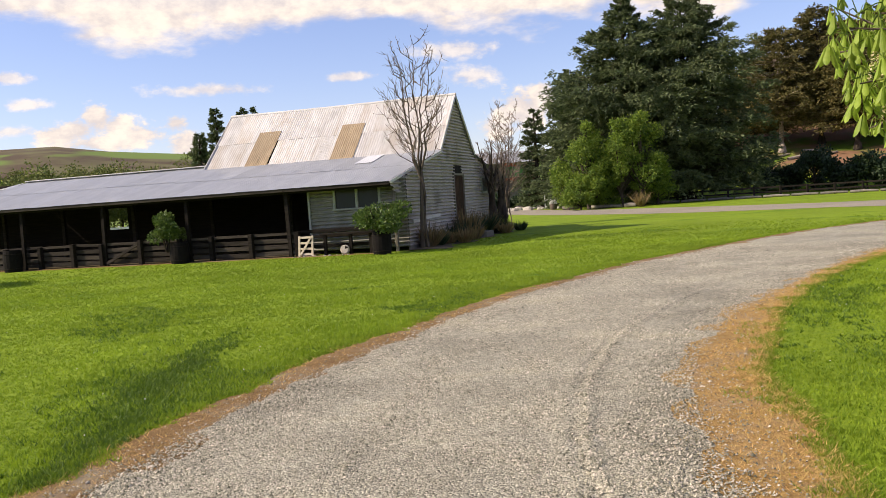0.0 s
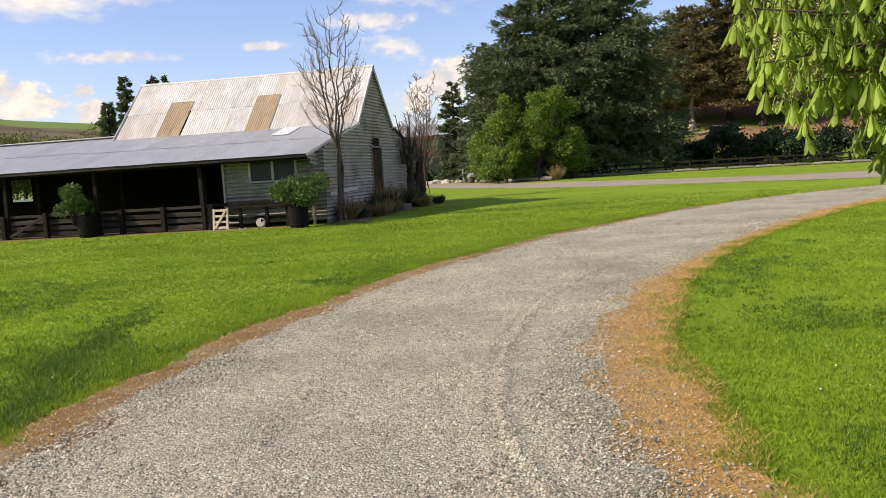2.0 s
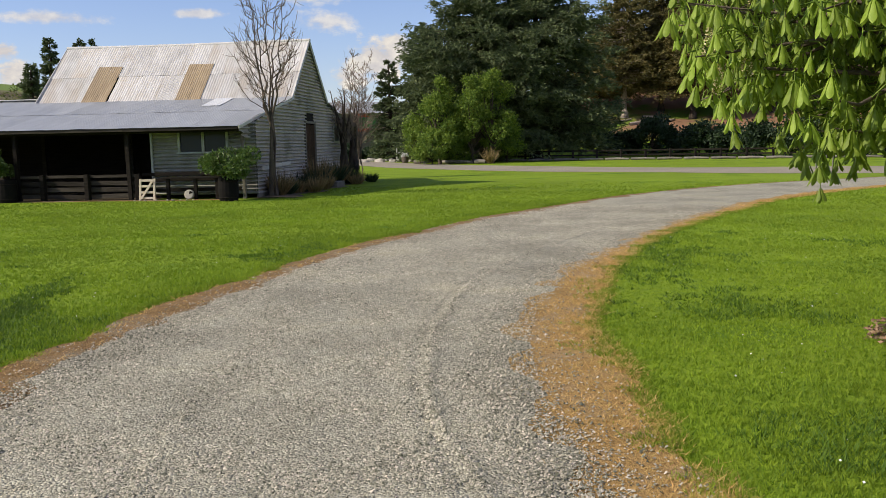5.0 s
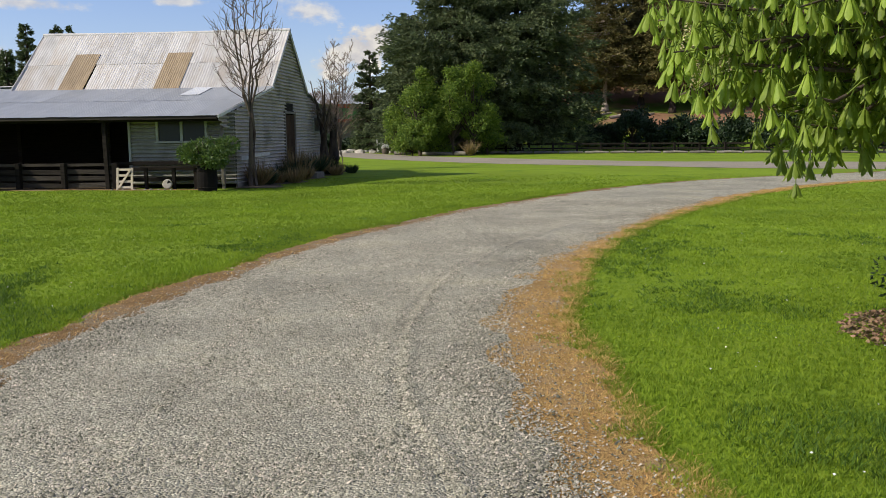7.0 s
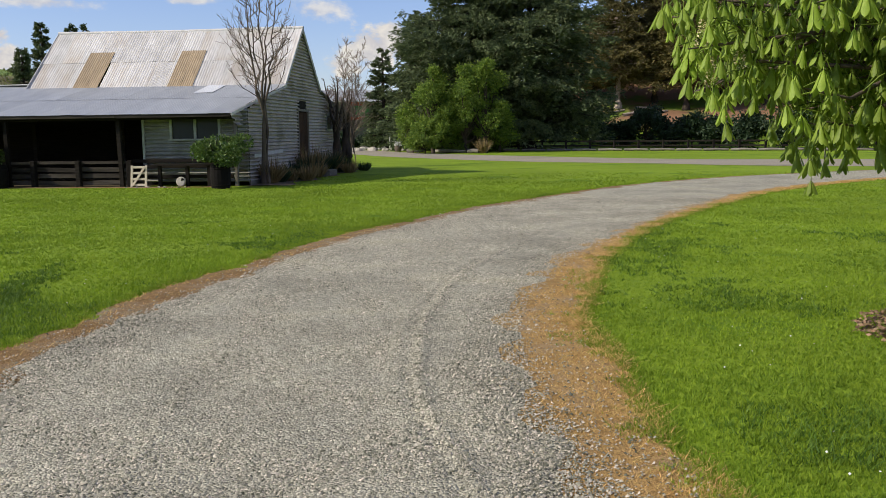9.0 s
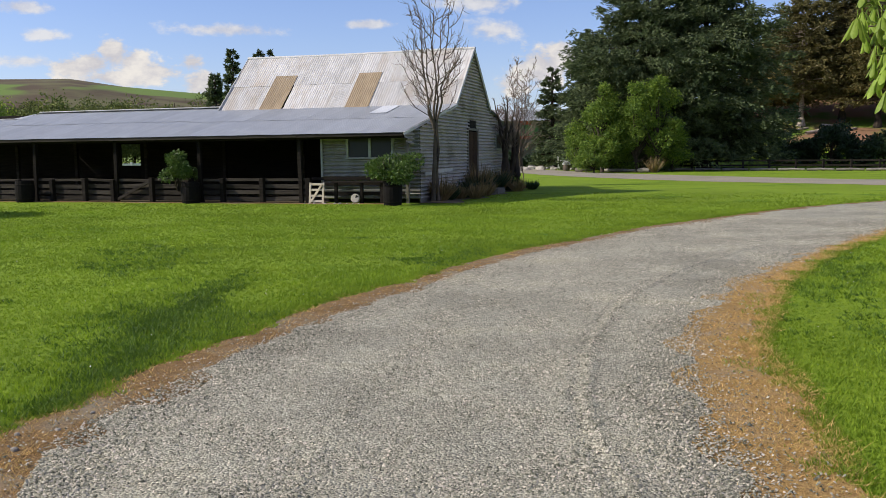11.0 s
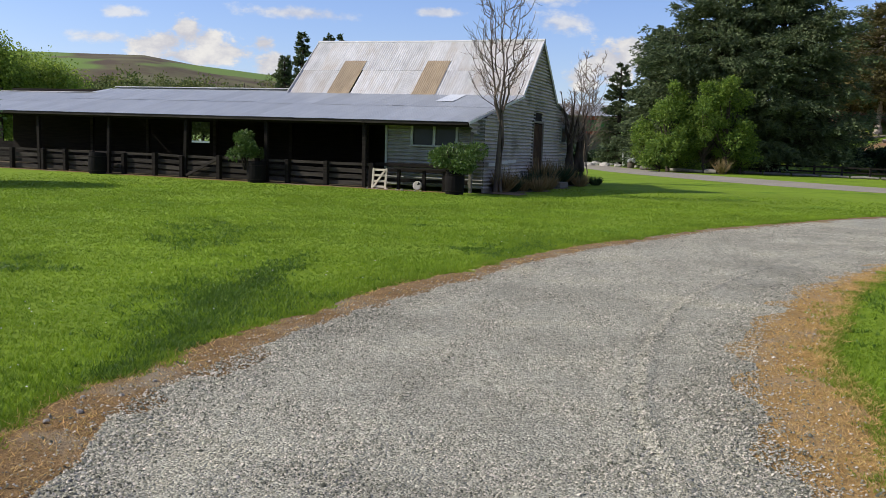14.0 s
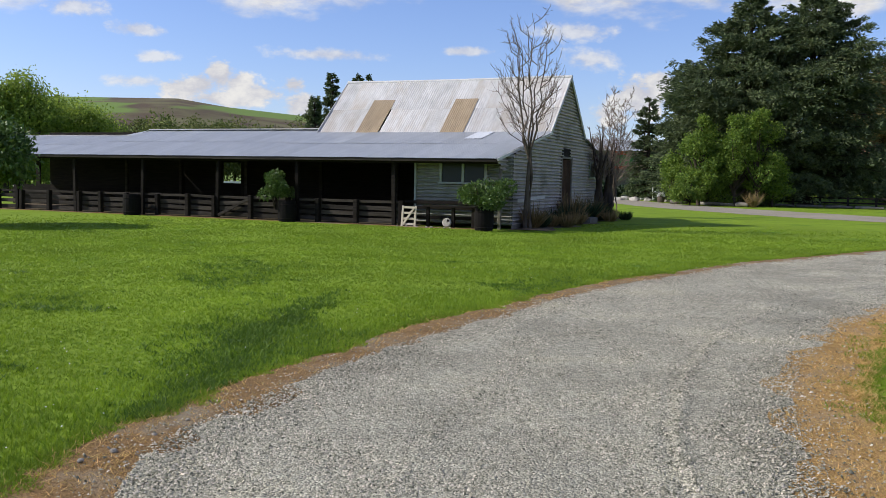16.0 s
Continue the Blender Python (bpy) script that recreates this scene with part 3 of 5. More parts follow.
def build_barn():
    barn = thing("barn", "old corrugated iron barn with pale gabled roof and open lean-to", "barn", BARN)
    w = M["wall_iron"]
    gable = part("end_wall", corrugated_wall("end_wall", "v", gable_spans, 0.12, PEAK_Z - 0.06, U1, 1, w), barn, "weathered horizontal corrugated iron gable wall")
    part("far_end_wall", corrugated_wall("far_end_wall", "v", lambda z: [(max(4.97, gable_limits(z)[0]), max(4.98, gable_limits(z)[1]))], 0.12, PEAK_Z - 0.06, U0 + 0.1, -1, w), barn)
    part("back_wall", corrugated_wall("back_wall", "u", lambda z: [(U0, U1)], 0.1, END_Z - 0.05, END_V, 1, w), barn)

    def front_spans(z):
        if 1.5 < z < 2.12:
            return [(0.33, 1.22), (2.86, 3.75)]
        return [(0.33, 3.75)]

    part("front_wall", corrugated_wall("front_wall", "u", front_spans, 0.12, 2.42, WALL_V, -1, M["front_iron"]), barn, "grey-green corrugated iron wall, darkened for the verandah's shade")
    part("corner_board", box("corner_board", (0.27, WALL_V - 0.06, 0.6), (0.34, WALL_V + 0.02, 2.4), M["frame"]), barn)
    # added dark inner lining so that daylight does not leak through
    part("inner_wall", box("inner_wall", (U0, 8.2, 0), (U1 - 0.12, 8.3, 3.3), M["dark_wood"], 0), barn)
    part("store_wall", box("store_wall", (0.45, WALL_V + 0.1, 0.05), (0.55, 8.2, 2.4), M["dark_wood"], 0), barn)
    for u in (1.22, 2.02, 2.82):
        part("window_post", box("window_post", (u - 0.04, WALL_V - 0.05, 1.46), (u + 0.05, WALL_V + 0.05, 2.16), M["frame"]), barn)
    part("window_sill", box("window_sill", (1.15, WALL_V - 0.09, 1.43), (2.95, WALL_V + 0.05, 1.48), M["frame"]), barn)
    part("window_head", box("window_head", (1.15, WALL_V - 0.05, 2.14), (2.95, WALL_V + 0.05, 2.2), M["frame"]), barn)
    for a, b in ((1.27, 1.98), (2.07, 2.78)):
        part("window_pane", box("window_pane", (a, WALL_V + 0.0, 1.48), (b, WALL_V + 0.012, 2.14), M["glass"], 0), barn)
    # door in the end wall
    d = part("door", box("door", (U1 - 0.08, DOOR[0] + 0.04, DOOR[2]), (U1 - 0.03, DOOR[1] - 0.04, DOOR[3] - 0.03), M["rust"]), barn, "dark rusty brown plank door")
    for i in range(7):
        v = DOOR[0] + 0.06 + i * 0.185
        part("plank", box("plank", (U1 - 0.03, v, DOOR[2] + 0.02), (U1 - 0.012, v + 0.165, DOOR[3] - 0.05), M["rust"]), d)
    part("door_frame", box("door_frame", (U1 - 0.05, DOOR[0] - 0.04, DOOR[2]), (U1 + 0.025, DOOR[0] + 0.03, DOOR[3] + 0.05), M["grey_wood"]), barn)
    part("door_frame", box("door_frame", (U1 - 0.05, DOOR[1] - 0.03, DOOR[2]), (U1 + 0.025, DOOR[1] + 0.04, DOOR[3] + 0.05), M["grey_wood"]), barn)
    part("door_lintel", box("door_lintel", (U1 - 0.05, DOOR[0] - 0.04, DOOR[3]), (U1 + 0.03, DOOR[1] + 0.04, DOOR[3] + 0.09), M["grey_wood"]), barn)
    part("loft_hatch", box("loft_hatch", (U1 - 0.06, TOP[0], TOP[2]), (U1 - 0.01, TOP[1], TOP[3]), M["dark_wood"]), barn)
    sw = part("side_window", box("side_window", (U1 - 0.05, SIDEWIN[0], SIDEWIN[2]), (U1 - 0.03, SIDEWIN[1], SIDEWIN[3]), M["glass"], 0), barn)
    for z in (SIDEWIN[2], SIDEWIN[3]):
        part("window_bar", box("window_bar", (U1 - 0.05, SIDEWIN[0] - 0.04, z - 0.04), (U1 + 0.03, SIDEWIN[1] + 0.04, z + 0.04), M["frame"]), sw)
    for v in (SIDEWIN[0], SIDEWIN[1]):
        part("window_bar", box("window_bar", (U1 - 0.05, v - 0.04, SIDEWIN[2]), (U1 + 0.03, v + 0.04, SIDEWIN[3]), M["frame"]), sw)
    # foundation boards and pale strips low on the wall
    part("base_board", box("base_board", (U1 - 0.03, WALL_V, 0.0), (U1 + 0.03, END_V, 0.14), M["grey_wood"]), barn)
    for v, z in ((1.0, 0.92), (2.1, 0.98), (3.1, 1.0)):
        part("loose_batten", box("loose_batten", (U1 + 0.02, v, z - 0.06), (U1 + 0.05, v + 1.0, z + 0.06), M["pale_iron"]), barn)
    # slanted end screen under the verandah roof
    def screen(z):
        lo = np.interp(z, [1.85, 2.2], [EAVE_V + 0.5, EAVE_V + 0.1])
        return [(float(lo), WALL_V + 0.1)]
    part("verandah_screen", corrugated_wall("verandah_screen", "v", screen, 1.86, 2.3, 3.56, 1, w), barn)
    part("screen_post", box("screen_post", (3.4, 0.2, 0), (3.5, 0.3, 2.3), M["grey_wood"]), barn)
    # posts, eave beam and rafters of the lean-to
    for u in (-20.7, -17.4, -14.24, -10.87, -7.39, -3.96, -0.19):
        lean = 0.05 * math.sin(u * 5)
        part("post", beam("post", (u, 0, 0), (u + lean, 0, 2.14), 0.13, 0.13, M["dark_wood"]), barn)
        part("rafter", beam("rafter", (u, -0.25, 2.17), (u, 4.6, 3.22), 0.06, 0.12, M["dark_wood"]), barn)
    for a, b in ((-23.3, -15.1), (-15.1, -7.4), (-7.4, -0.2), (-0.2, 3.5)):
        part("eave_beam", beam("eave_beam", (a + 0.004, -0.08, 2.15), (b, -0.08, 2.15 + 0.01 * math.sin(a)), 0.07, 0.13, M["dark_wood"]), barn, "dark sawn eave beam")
        part("fascia", beam("fascia", (a + 0.004, -0.31, 2.19), (b, -0.31, 2.2), 0.022, 0.10, M["rail_wood"]), barn)
    for u in (-15.6, -12.6, -9.2, -5.6, -2.2):
        part("inner_post", beam("inner_post", (u, 4.3, 0), (u, 4.3, 3.2), 0.14, 0.14, M["rail_wood"]), barn)
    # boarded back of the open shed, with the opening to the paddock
    # the boards' near-black colour includes the shade under the roof
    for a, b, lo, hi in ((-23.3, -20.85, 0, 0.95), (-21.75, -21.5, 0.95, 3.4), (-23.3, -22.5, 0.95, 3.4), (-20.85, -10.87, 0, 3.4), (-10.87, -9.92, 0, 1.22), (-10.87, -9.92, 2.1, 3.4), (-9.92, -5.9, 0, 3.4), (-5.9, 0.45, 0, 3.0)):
        part("back_boarding", box("back_boarding", (a, 4.9, lo), (b, 4.96, hi), M["dark_wood"], 0), barn, "dark boarded back of the shed, coloured for the shade inside")
    part("yard_floor", box("yard_floor", (-22, 0.05, 0.0), (0.45, 8.2, 0.02), M["earth"], 0), barn)
    # roof sheets
    def lay(name, w_, length, mat_, u, v0, z0, pitch, dz=0.0, seed=1, waves=9, tilt=0.0):
        key = (name, round(w_, 2), round(length, 2), mat_.name, seed)
        if key not in lay.cache:
            lay.cache[key] = sheet(name, w_, length, mat_, waves, seed=seed)
        ob = part(name, lay.cache[key], barn)
        ob.matrix_local = pose(u, v0, z0 + dz, math.degrees(pitch), 0, 0) @ pose(0, 0, 0, 0, 0, tilt)
        return ob
    lay.cache = {}
    pf = math.atan2(PEAK_Z - FRONT_Z, PEAK_V - FRONT_V)
    full = math.hypot(PEAK_Z - FRONT_Z, PEAK_V - FRONT_V) + 0.12
    rs = random.Random(4)
    n = 13
    wd = (U1 - U0 + 0.14) / n
    for i in range(n):
        u = U0 - 0.07 + i * wd
        sv, sz = math.cos(pf), math.sin(pf)
        fibre = i in (3, 8)
        k = full * 0.45
        lay("roof_sheet", wd + 0.03, full - k + 0.06, M["pale_iron"], u, FRONT_V - 0.1 + k * sv, FRONT_Z - 0.09 + k * sz, pf, 0.03 + 0.004 * (i % 2), rs.randint(1, 4), 8, rs.uniform(-0.25, 0.25))
        if not fibre:
            lay("roof_sheet", wd + 0.03, k + 0.12, M["pale_iron"], u, FRONT_V - 0.1, FRONT_Z - 0.09, pf, 0.012 + 0.004 * (i % 2), rs.randint(1, 4), 8, rs.uniform(-0.35, 0.35))
    for u in (-4.22, -3.76, -0.60, -0.14):
        lay("skylight_sheet", 0.50, full * 0.62, M["fibre"], u, FRONT_V - 0.1, FRONT_Z - 0.09, pf, 0.055, 2, 6, -0.4)
    for u in (-3.2, 0.35):
        lay("roof_sheet", wd * 0.62, full * 0.45 + 0.1, M["pale_iron"], u, FRONT_V - 0.1, FRONT_Z - 0.09, pf, 0.02, 3, 5, 0.2)
    for u in (-4.9, -1.3):
        lay("roof_sheet", wd, full * 0.45 + 0.1, M["pale_iron"], u, FRONT_V - 0.1, FRONT_Z - 0.09, pf, 0.008, 3, 8, 0.2)
    # rear slope and rear lean-to
    for i in range(n):
        u = U0 - 0.07 + i * wd
        ob = lay("roof_sheet", wd + 0.03, full, M["pale_iron"], u, REAR_V + 0.1, REAR_Z - 0.09, math.pi - pf, 0.02, 1, 8)
        ob.matrix_local = pose(u + wd + 0.03, REAR_V + 0.1, REAR_Z - 0.07, math.degrees(pf), 0, 180)
        pr = math.atan2(REAR_Z - END_Z, END_V - REAR_V)
        o2 = lay("roof_sheet", wd + 0.03, 3.75, M["galv"], u, END_V, END_Z, pr, 0, 2, 8)
        o2.matrix_local = pose(u + wd + 0.03, END_V + 0.15, END_Z - 0.02, math.degrees(pr), 0, 180)
    part("ridge_cap", mesh_of("ridge_cap", *tube_data([(U0 - 0.1, PEAK_V, PEAK_Z + 0.02), (-2, PEAK_V, PEAK_Z - 0.015), (1, PEAK_V, PEAK_Z), (U1 + 0.1, PEAK_V, PEAK_Z + 0.02)], [0.07] * 4, 8), M["flash"], True), barn, "bent pale ridge flashing")
    for u in (U0 - 0.09, U1 + 0.07):
        part("barge_board", beam("barge_board", (u, FRONT_V - 0.05, FRONT_Z - 0.02), (u, PEAK_V, PEAK_Z - 0.02), 0.03, 0.12, M["flash"]), barn)
        part("barge_board", beam("barge_board", (u, REAR_V + 0.05, REAR_Z - 0.02), (u, PEAK_V, PEAK_Z - 0.02), 0.03, 0.12, M["flash"]), barn)
    # front lean-to roof, in three stretches
    def run(ua, ub, va, za, vb, zb, mat_, tag):
        p = math.atan2(zb - za, vb - va)
        L_ = math.hypot(zb - za, vb - va)
        cnt = max(1, round((ub - ua) / 0.82))
        w_ = (ub - ua) / cnt
        for i in range(cnt):
            u = ua + i * w_
            lay("roof_sheet", w_ + 0.03, L_ * 0.52, mat_, u, va, za, p, 0.002 + 0.004 * (i % 2), 1 + i % 3, 9, rs.uniform(-0.15, 0.15))
            lay("roof_sheet", w_ + 0.03, L_ * 0.52, mat_, u, va + (vb - va) * 0.49, za + (zb - za) * 0.49, p, 0.009 + 0.004 * (i % 2), 1 + (i + 1) % 3, 9, rs.uniform(-0.15, 0.15))
    run(U0, 3.55, EAVE_V, EAVE_Z, FRONT_V + 0.15, FRONT_Z + 0.03, M["galv"], "a")
    run(-15.0, U0, EAVE_V, EAVE_Z, 5.3, 3.497, M["galv"], "b")
    run(-23.4, -15.0, EAVE_V, EAVE_Z, 4.3, 3.2, M["galv"], "c")
    part("roof_edge", mesh_of("roof_edge", [(3.5, EAVE_V, EAVE_Z + 0.02), (3.84, FRONT_V, FRONT_Z + 0.02), (3.5, FRONT_V, FRONT_Z + 0.02)], [(0, 1, 2)], M["galv"]), barn)
    part("barge_board", beam("barge_board", (3.56, EAVE_V, EAVE_Z - 0.03), (3.85, FRONT_V, FRONT_Z - 0.03), 0.03, 0.1, M["flash"]), barn)
    part("roof_link", mesh_of("roof_link", [(-15.0, 4.2, 3.24), (-15.0, 5.1, 3.5), (-15.9, 4.35, 3.22), (-15.9, 4.25, 3.2)], [(0, 1, 2, 3)], M["galv"]), barn)
    # back slopes of the low roofs
    part("back_slope", mesh_of("back_slope", [(-15.0, 5.1, 3.5), (U0, 5.1, 3.5), (U0, 9.0, 2.5), (-15.0, 9.0, 2.5)], [(0, 1, 2, 3)], M["galv"]), barn)
    part("back_slope", mesh_of("back_slope", [(-23.4, 4.3, 3.2), (-15.0, 4.3, 3.2), (-15.0, 9.0, 2.4), (-23.4, 9.0, 2.4)], [(0, 1, 2, 3)], M["galv"]), barn)
    for a, b, v, z in ((-15.0, U0 - 0.02, 5.1, 3.53), (-23.4, -15.02, 4.3, 3.23)):
        part("ridge_cap", beam("ridge_cap", (a, v, z), (b, v, z), 0.16, 0.03, M["flash"]), barn)
    lay("roof_light", 0.66, 1.5, M["clear"], 1.0, 3.1, 3.012, math.atan2(FRONT_Z - EAVE_Z, FRONT_V - EAVE_V), 0.034, 1, 7)
    return barn


build_barn()


def build_fence():
    f = thing("yard_fence", "dark weathered timber post-and-rail fence closing the open shed", "fence", BARN)
    posts = [-21, -19.6, -18.4, -17.1, -15.6, -14.0, -12.9, -11.6, -10.1, -8.7, -7.5, -5.9, -4.3, -3.1, -1.6, 0.1]
    rs = random.Random(8)
    for u in posts:
        part("fence_post", beam("fence_post", (u, -0.06, 0), (u + rs.uniform(-0.02, 0.02), -0.06, 0.82 + rs.uniform(-0.03, 0.04)), 0.17, 0.15, M["dark_wood"], 0.012), f)
    for a, b in zip(posts[:-1], posts[1:]):
        for k, z in enumerate((0.14, 0.35, 0.56, 0.78)):
            h = 0.14 if k < 3 else 0.09
            part("rail", beam("rail", (a, 0.03, z + rs.uniform(-0.02, 0.02)), (b, 0.03, z + rs.uniform(-0.03, 0.03)), 0.04, h, M["rail_wood"], 0.004), f)
    part("brace", beam("brace", (-7.3, -0.08, 0.1), (-5.95, -0.08, 0.75), 0.05, 0.1, M["rail_wood"]), f, "diagonal gate brace")
    for z in (0.30, 0.62, 0.80):
        part("rail", beam("rail", (0.1, 0.25, z), (3.35, 0.25, z + 0.02), 0.05, 0.11, M["dark_wood"]), f)
    return f


build_fence()


def build_gate():
    g = thing("small_gate", "small cream-painted wooden gate leaning against the fence", "gate", BARN @ pose(0.22, -0.34, 0.012, -9, 0, 4))
    w, h = 0.52, 0.68
    for x in (0, w - 0.07):
        part("stile", box("stile", (x, 0, 0), (x + 0.07, 0.035, h), M["gate_wood"]), g)
    for z in (0.04, 0.22, 0.41, h - 0.09):
        part("rail", box("rail", (0.07, 0.004, z), (w - 0.07, 0.032, z + 0.07), M["gate_wood"]), g)
    part("brace", beam("brace", (0.08, -0.012, 0.05), (w - 0.08, -0.012, h - 0.06), 0.022, 0.07, M["gate_wood"]), g)


build_gate()


def barrel_mesh(name, r, h, material):
    V, F, S = [], [], 18
    prof = [(0.0, 0.0), (0.86, 0.0), (0.9, 0.04), (0.98, 0.3), (1.0, 0.5), (0.98, 0.7), (0.9, 0.97), (0.88, 1.0), (0.8, 1.0), (0.78, 0.9), (0.0, 0.9)]
    for pr, pz in prof:
        for s in range(S):
            a = 2 * math.pi * s / S
            V.append((r * pr * math.cos(a), r * pr * math.sin(a), h * pz))
    for i in range(len(prof) - 1):
        for s in range(S):
            t = (s + 1) % S
            F.append((i * S + s, i * S + t, (i + 1) * S + t, (i + 1) * S + s))
    return mesh_of(name, V, F, material)


def build_barrel(where, r=0.33, h=0.75):
    b = thing("barrel", "dark half wooden barrel standing at the lawn's edge", "barrel", Matrix.Translation(where), "barrels by the fence")
    part("tub", barrel_mesh("tub", r, h, M["barrel"]), b)
    for z in (0.16, 0.82):
        S = 18
        V, F = tube_data([(r * 0.97 * math.cos(a), r * 0.97 * math.sin(a), h * z) for a in np.linspace(0, 2 * math.pi, 19)], [0.012] * 19, 5)
        part("hoop", mesh_of("hoop", V, F, M["dark_wood"]), b)


def build_shrub(where, radius, z0, z1, count, material, label, seed, leaf=0.09, lobes=14):
    """A leafy shrub: stems and a crown of many leaves in uneven lobes."""
    rs = np.random.RandomState(seed)
    s = thing("shrub", label, "shrub", Matrix.Translation(where))
    stems = []
    for i in range(7):
        a, q = rs.uniform(0, 6.28), rs.uniform(0.2, 0.7) * radius
        stems.append(tube_data([(0.05 * math.cos(a), 0.05 * math.sin(a), 0.0), (0.3 * q * math.cos(a), 0.3 * q * math.sin(a), z0 + 0.2 * (z1 - z0)), (q * math.cos(a), q * math.sin(a), z0 + 0.75 * (z1 - z0))], [0.03, 0.02, 0.008], 5))
    for st in stems:
        part("stem", mesh_of("stem", *st, M["dark_bark"]), s)
    P, D = [], []
    for i in range(lobes):
        a, q, zz = rs.uniform(0, 6.28), math.sqrt(rs.uniform(0, 1)) * radius * 0.75, rs.uniform(z0 + 0.25 * (z1 - z0), z1 - 0.2 * (z1 - z0))
        c = np.array([q * math.cos(a), q * math.sin(a), zz])
        m = count // lobes
        d = rs.normal(size=(m, 3))
        d /= np.linalg.norm(d, axis=1, keepdims=True)
        p = c + d * radius * 0.36 * rs.uniform(0.55, 1.05, (m, 1)) * (1, 1, 0.8)
        P.append(p), D.append(d + rs.normal(size=(m, 3)) * 0.6 + (0, 0, 0.2))
    P, D = np.concatenate(P), np.concatenate(D)
    part("crown", leaves("crown", P, D, rs.uniform(0.6, 1.2, len(P)) * leaf, leaf * 0.55, material, rs), s)
    return s


# ---- trees ----


def build_bare_tree(where, label, seed, stems, height, spread, r=0.07, levels=3, material="bark", n0=6, fork=2.6):
    rs = np.random.RandomState(seed)
    t = thing("bare_tree", label, "tree", Matrix.Translation(where))
    for k in (-1, 1):
        path = [(0.07 * k, 0.03 * k, 0), (0.11 * k + 0.02, -0.04 * k, fork * 0.35), (0.06 * k, 0.05 * k, fork * 0.7), (0.03 * k, 0.0, fork * 1.05)]
        part("trunk", mesh_of("trunk", *tube_data(path, [r * 1.35, r * 1.1, r * 1.0, r * 0.8], 9), M[material], True), t)
    limbs, twigs = [], []
    for i in range(stems):
        a = 6.283 * i / stems + rs.uniform(-0.4, 0.4)
        s = spread * rs.uniform(0.4, 1.0)
        hh = height * rs.uniform(0.8, 1.0)
        top = np.array([s * math.cos(a), s * math.sin(a), hh])
        base = np.array([0.04 * math.cos(a), 0.04 * math.sin(a), fork * rs.uniform(0.55, 1.0)])
        pts = [base + (top - base) * k * (np.array([k ** 0.5, k ** 0.5, 1]) if k else 1) + rs.normal(size=3) * 0.04 * (k > 0) for k in np.linspace(0, 1, 7)]
        rr = [r * (0.8 - 0.72 * k) for k in np.linspace(0, 1, 7)]
        part("limb", mesh_of("limb", *tube_data(pts, rr, 6), M[material], True), t)
        for j in range(n0 * 3):
            k = rs.uniform(0.12, 0.98)
            x = k * 6
            i0 = min(int(x), 5)
            p = np.array(pts[i0]) + (np.array(pts[i0 + 1]) - np.array(pts[i0])) * (x - i0)
            b = rs.uniform(0, 6.283)
            d = np.array([math.cos(b), math.sin(b), rs.uniform(0.5, 1.5)])
            d /= np.linalg.norm(d)
            ln = (0.25 + 1.15 * (1 - k)) * rs.uniform(0.6, 1.2) * height / 6.0
            q = [p, p + d * ln * 0.5 + rs.normal(size=3) * 0.03, p + d * ln + np.array([0, 0, 0.12 * ln])]
            twigs.append(tube_data(q, [0.015, 0.011, 0.006], 3))
            for m in range(6):
                kk = rs.uniform(0.2, 1.0)
                pp = p + d * ln * kk
                d2 = d + rs.normal(size=3) * 0.55
                d2 /= np.linalg.norm(d2)
                twigs.append(tube_data([pp, pp + d2 * ln * 0.35 * rs.uniform(0.5, 1.2)], [0.009, 0.005], 3))
    tagged(part("twig_mass", mesh_of("twig_mass", *join_data(twigs), M["twig"]), t), kind="stuff")
    return t


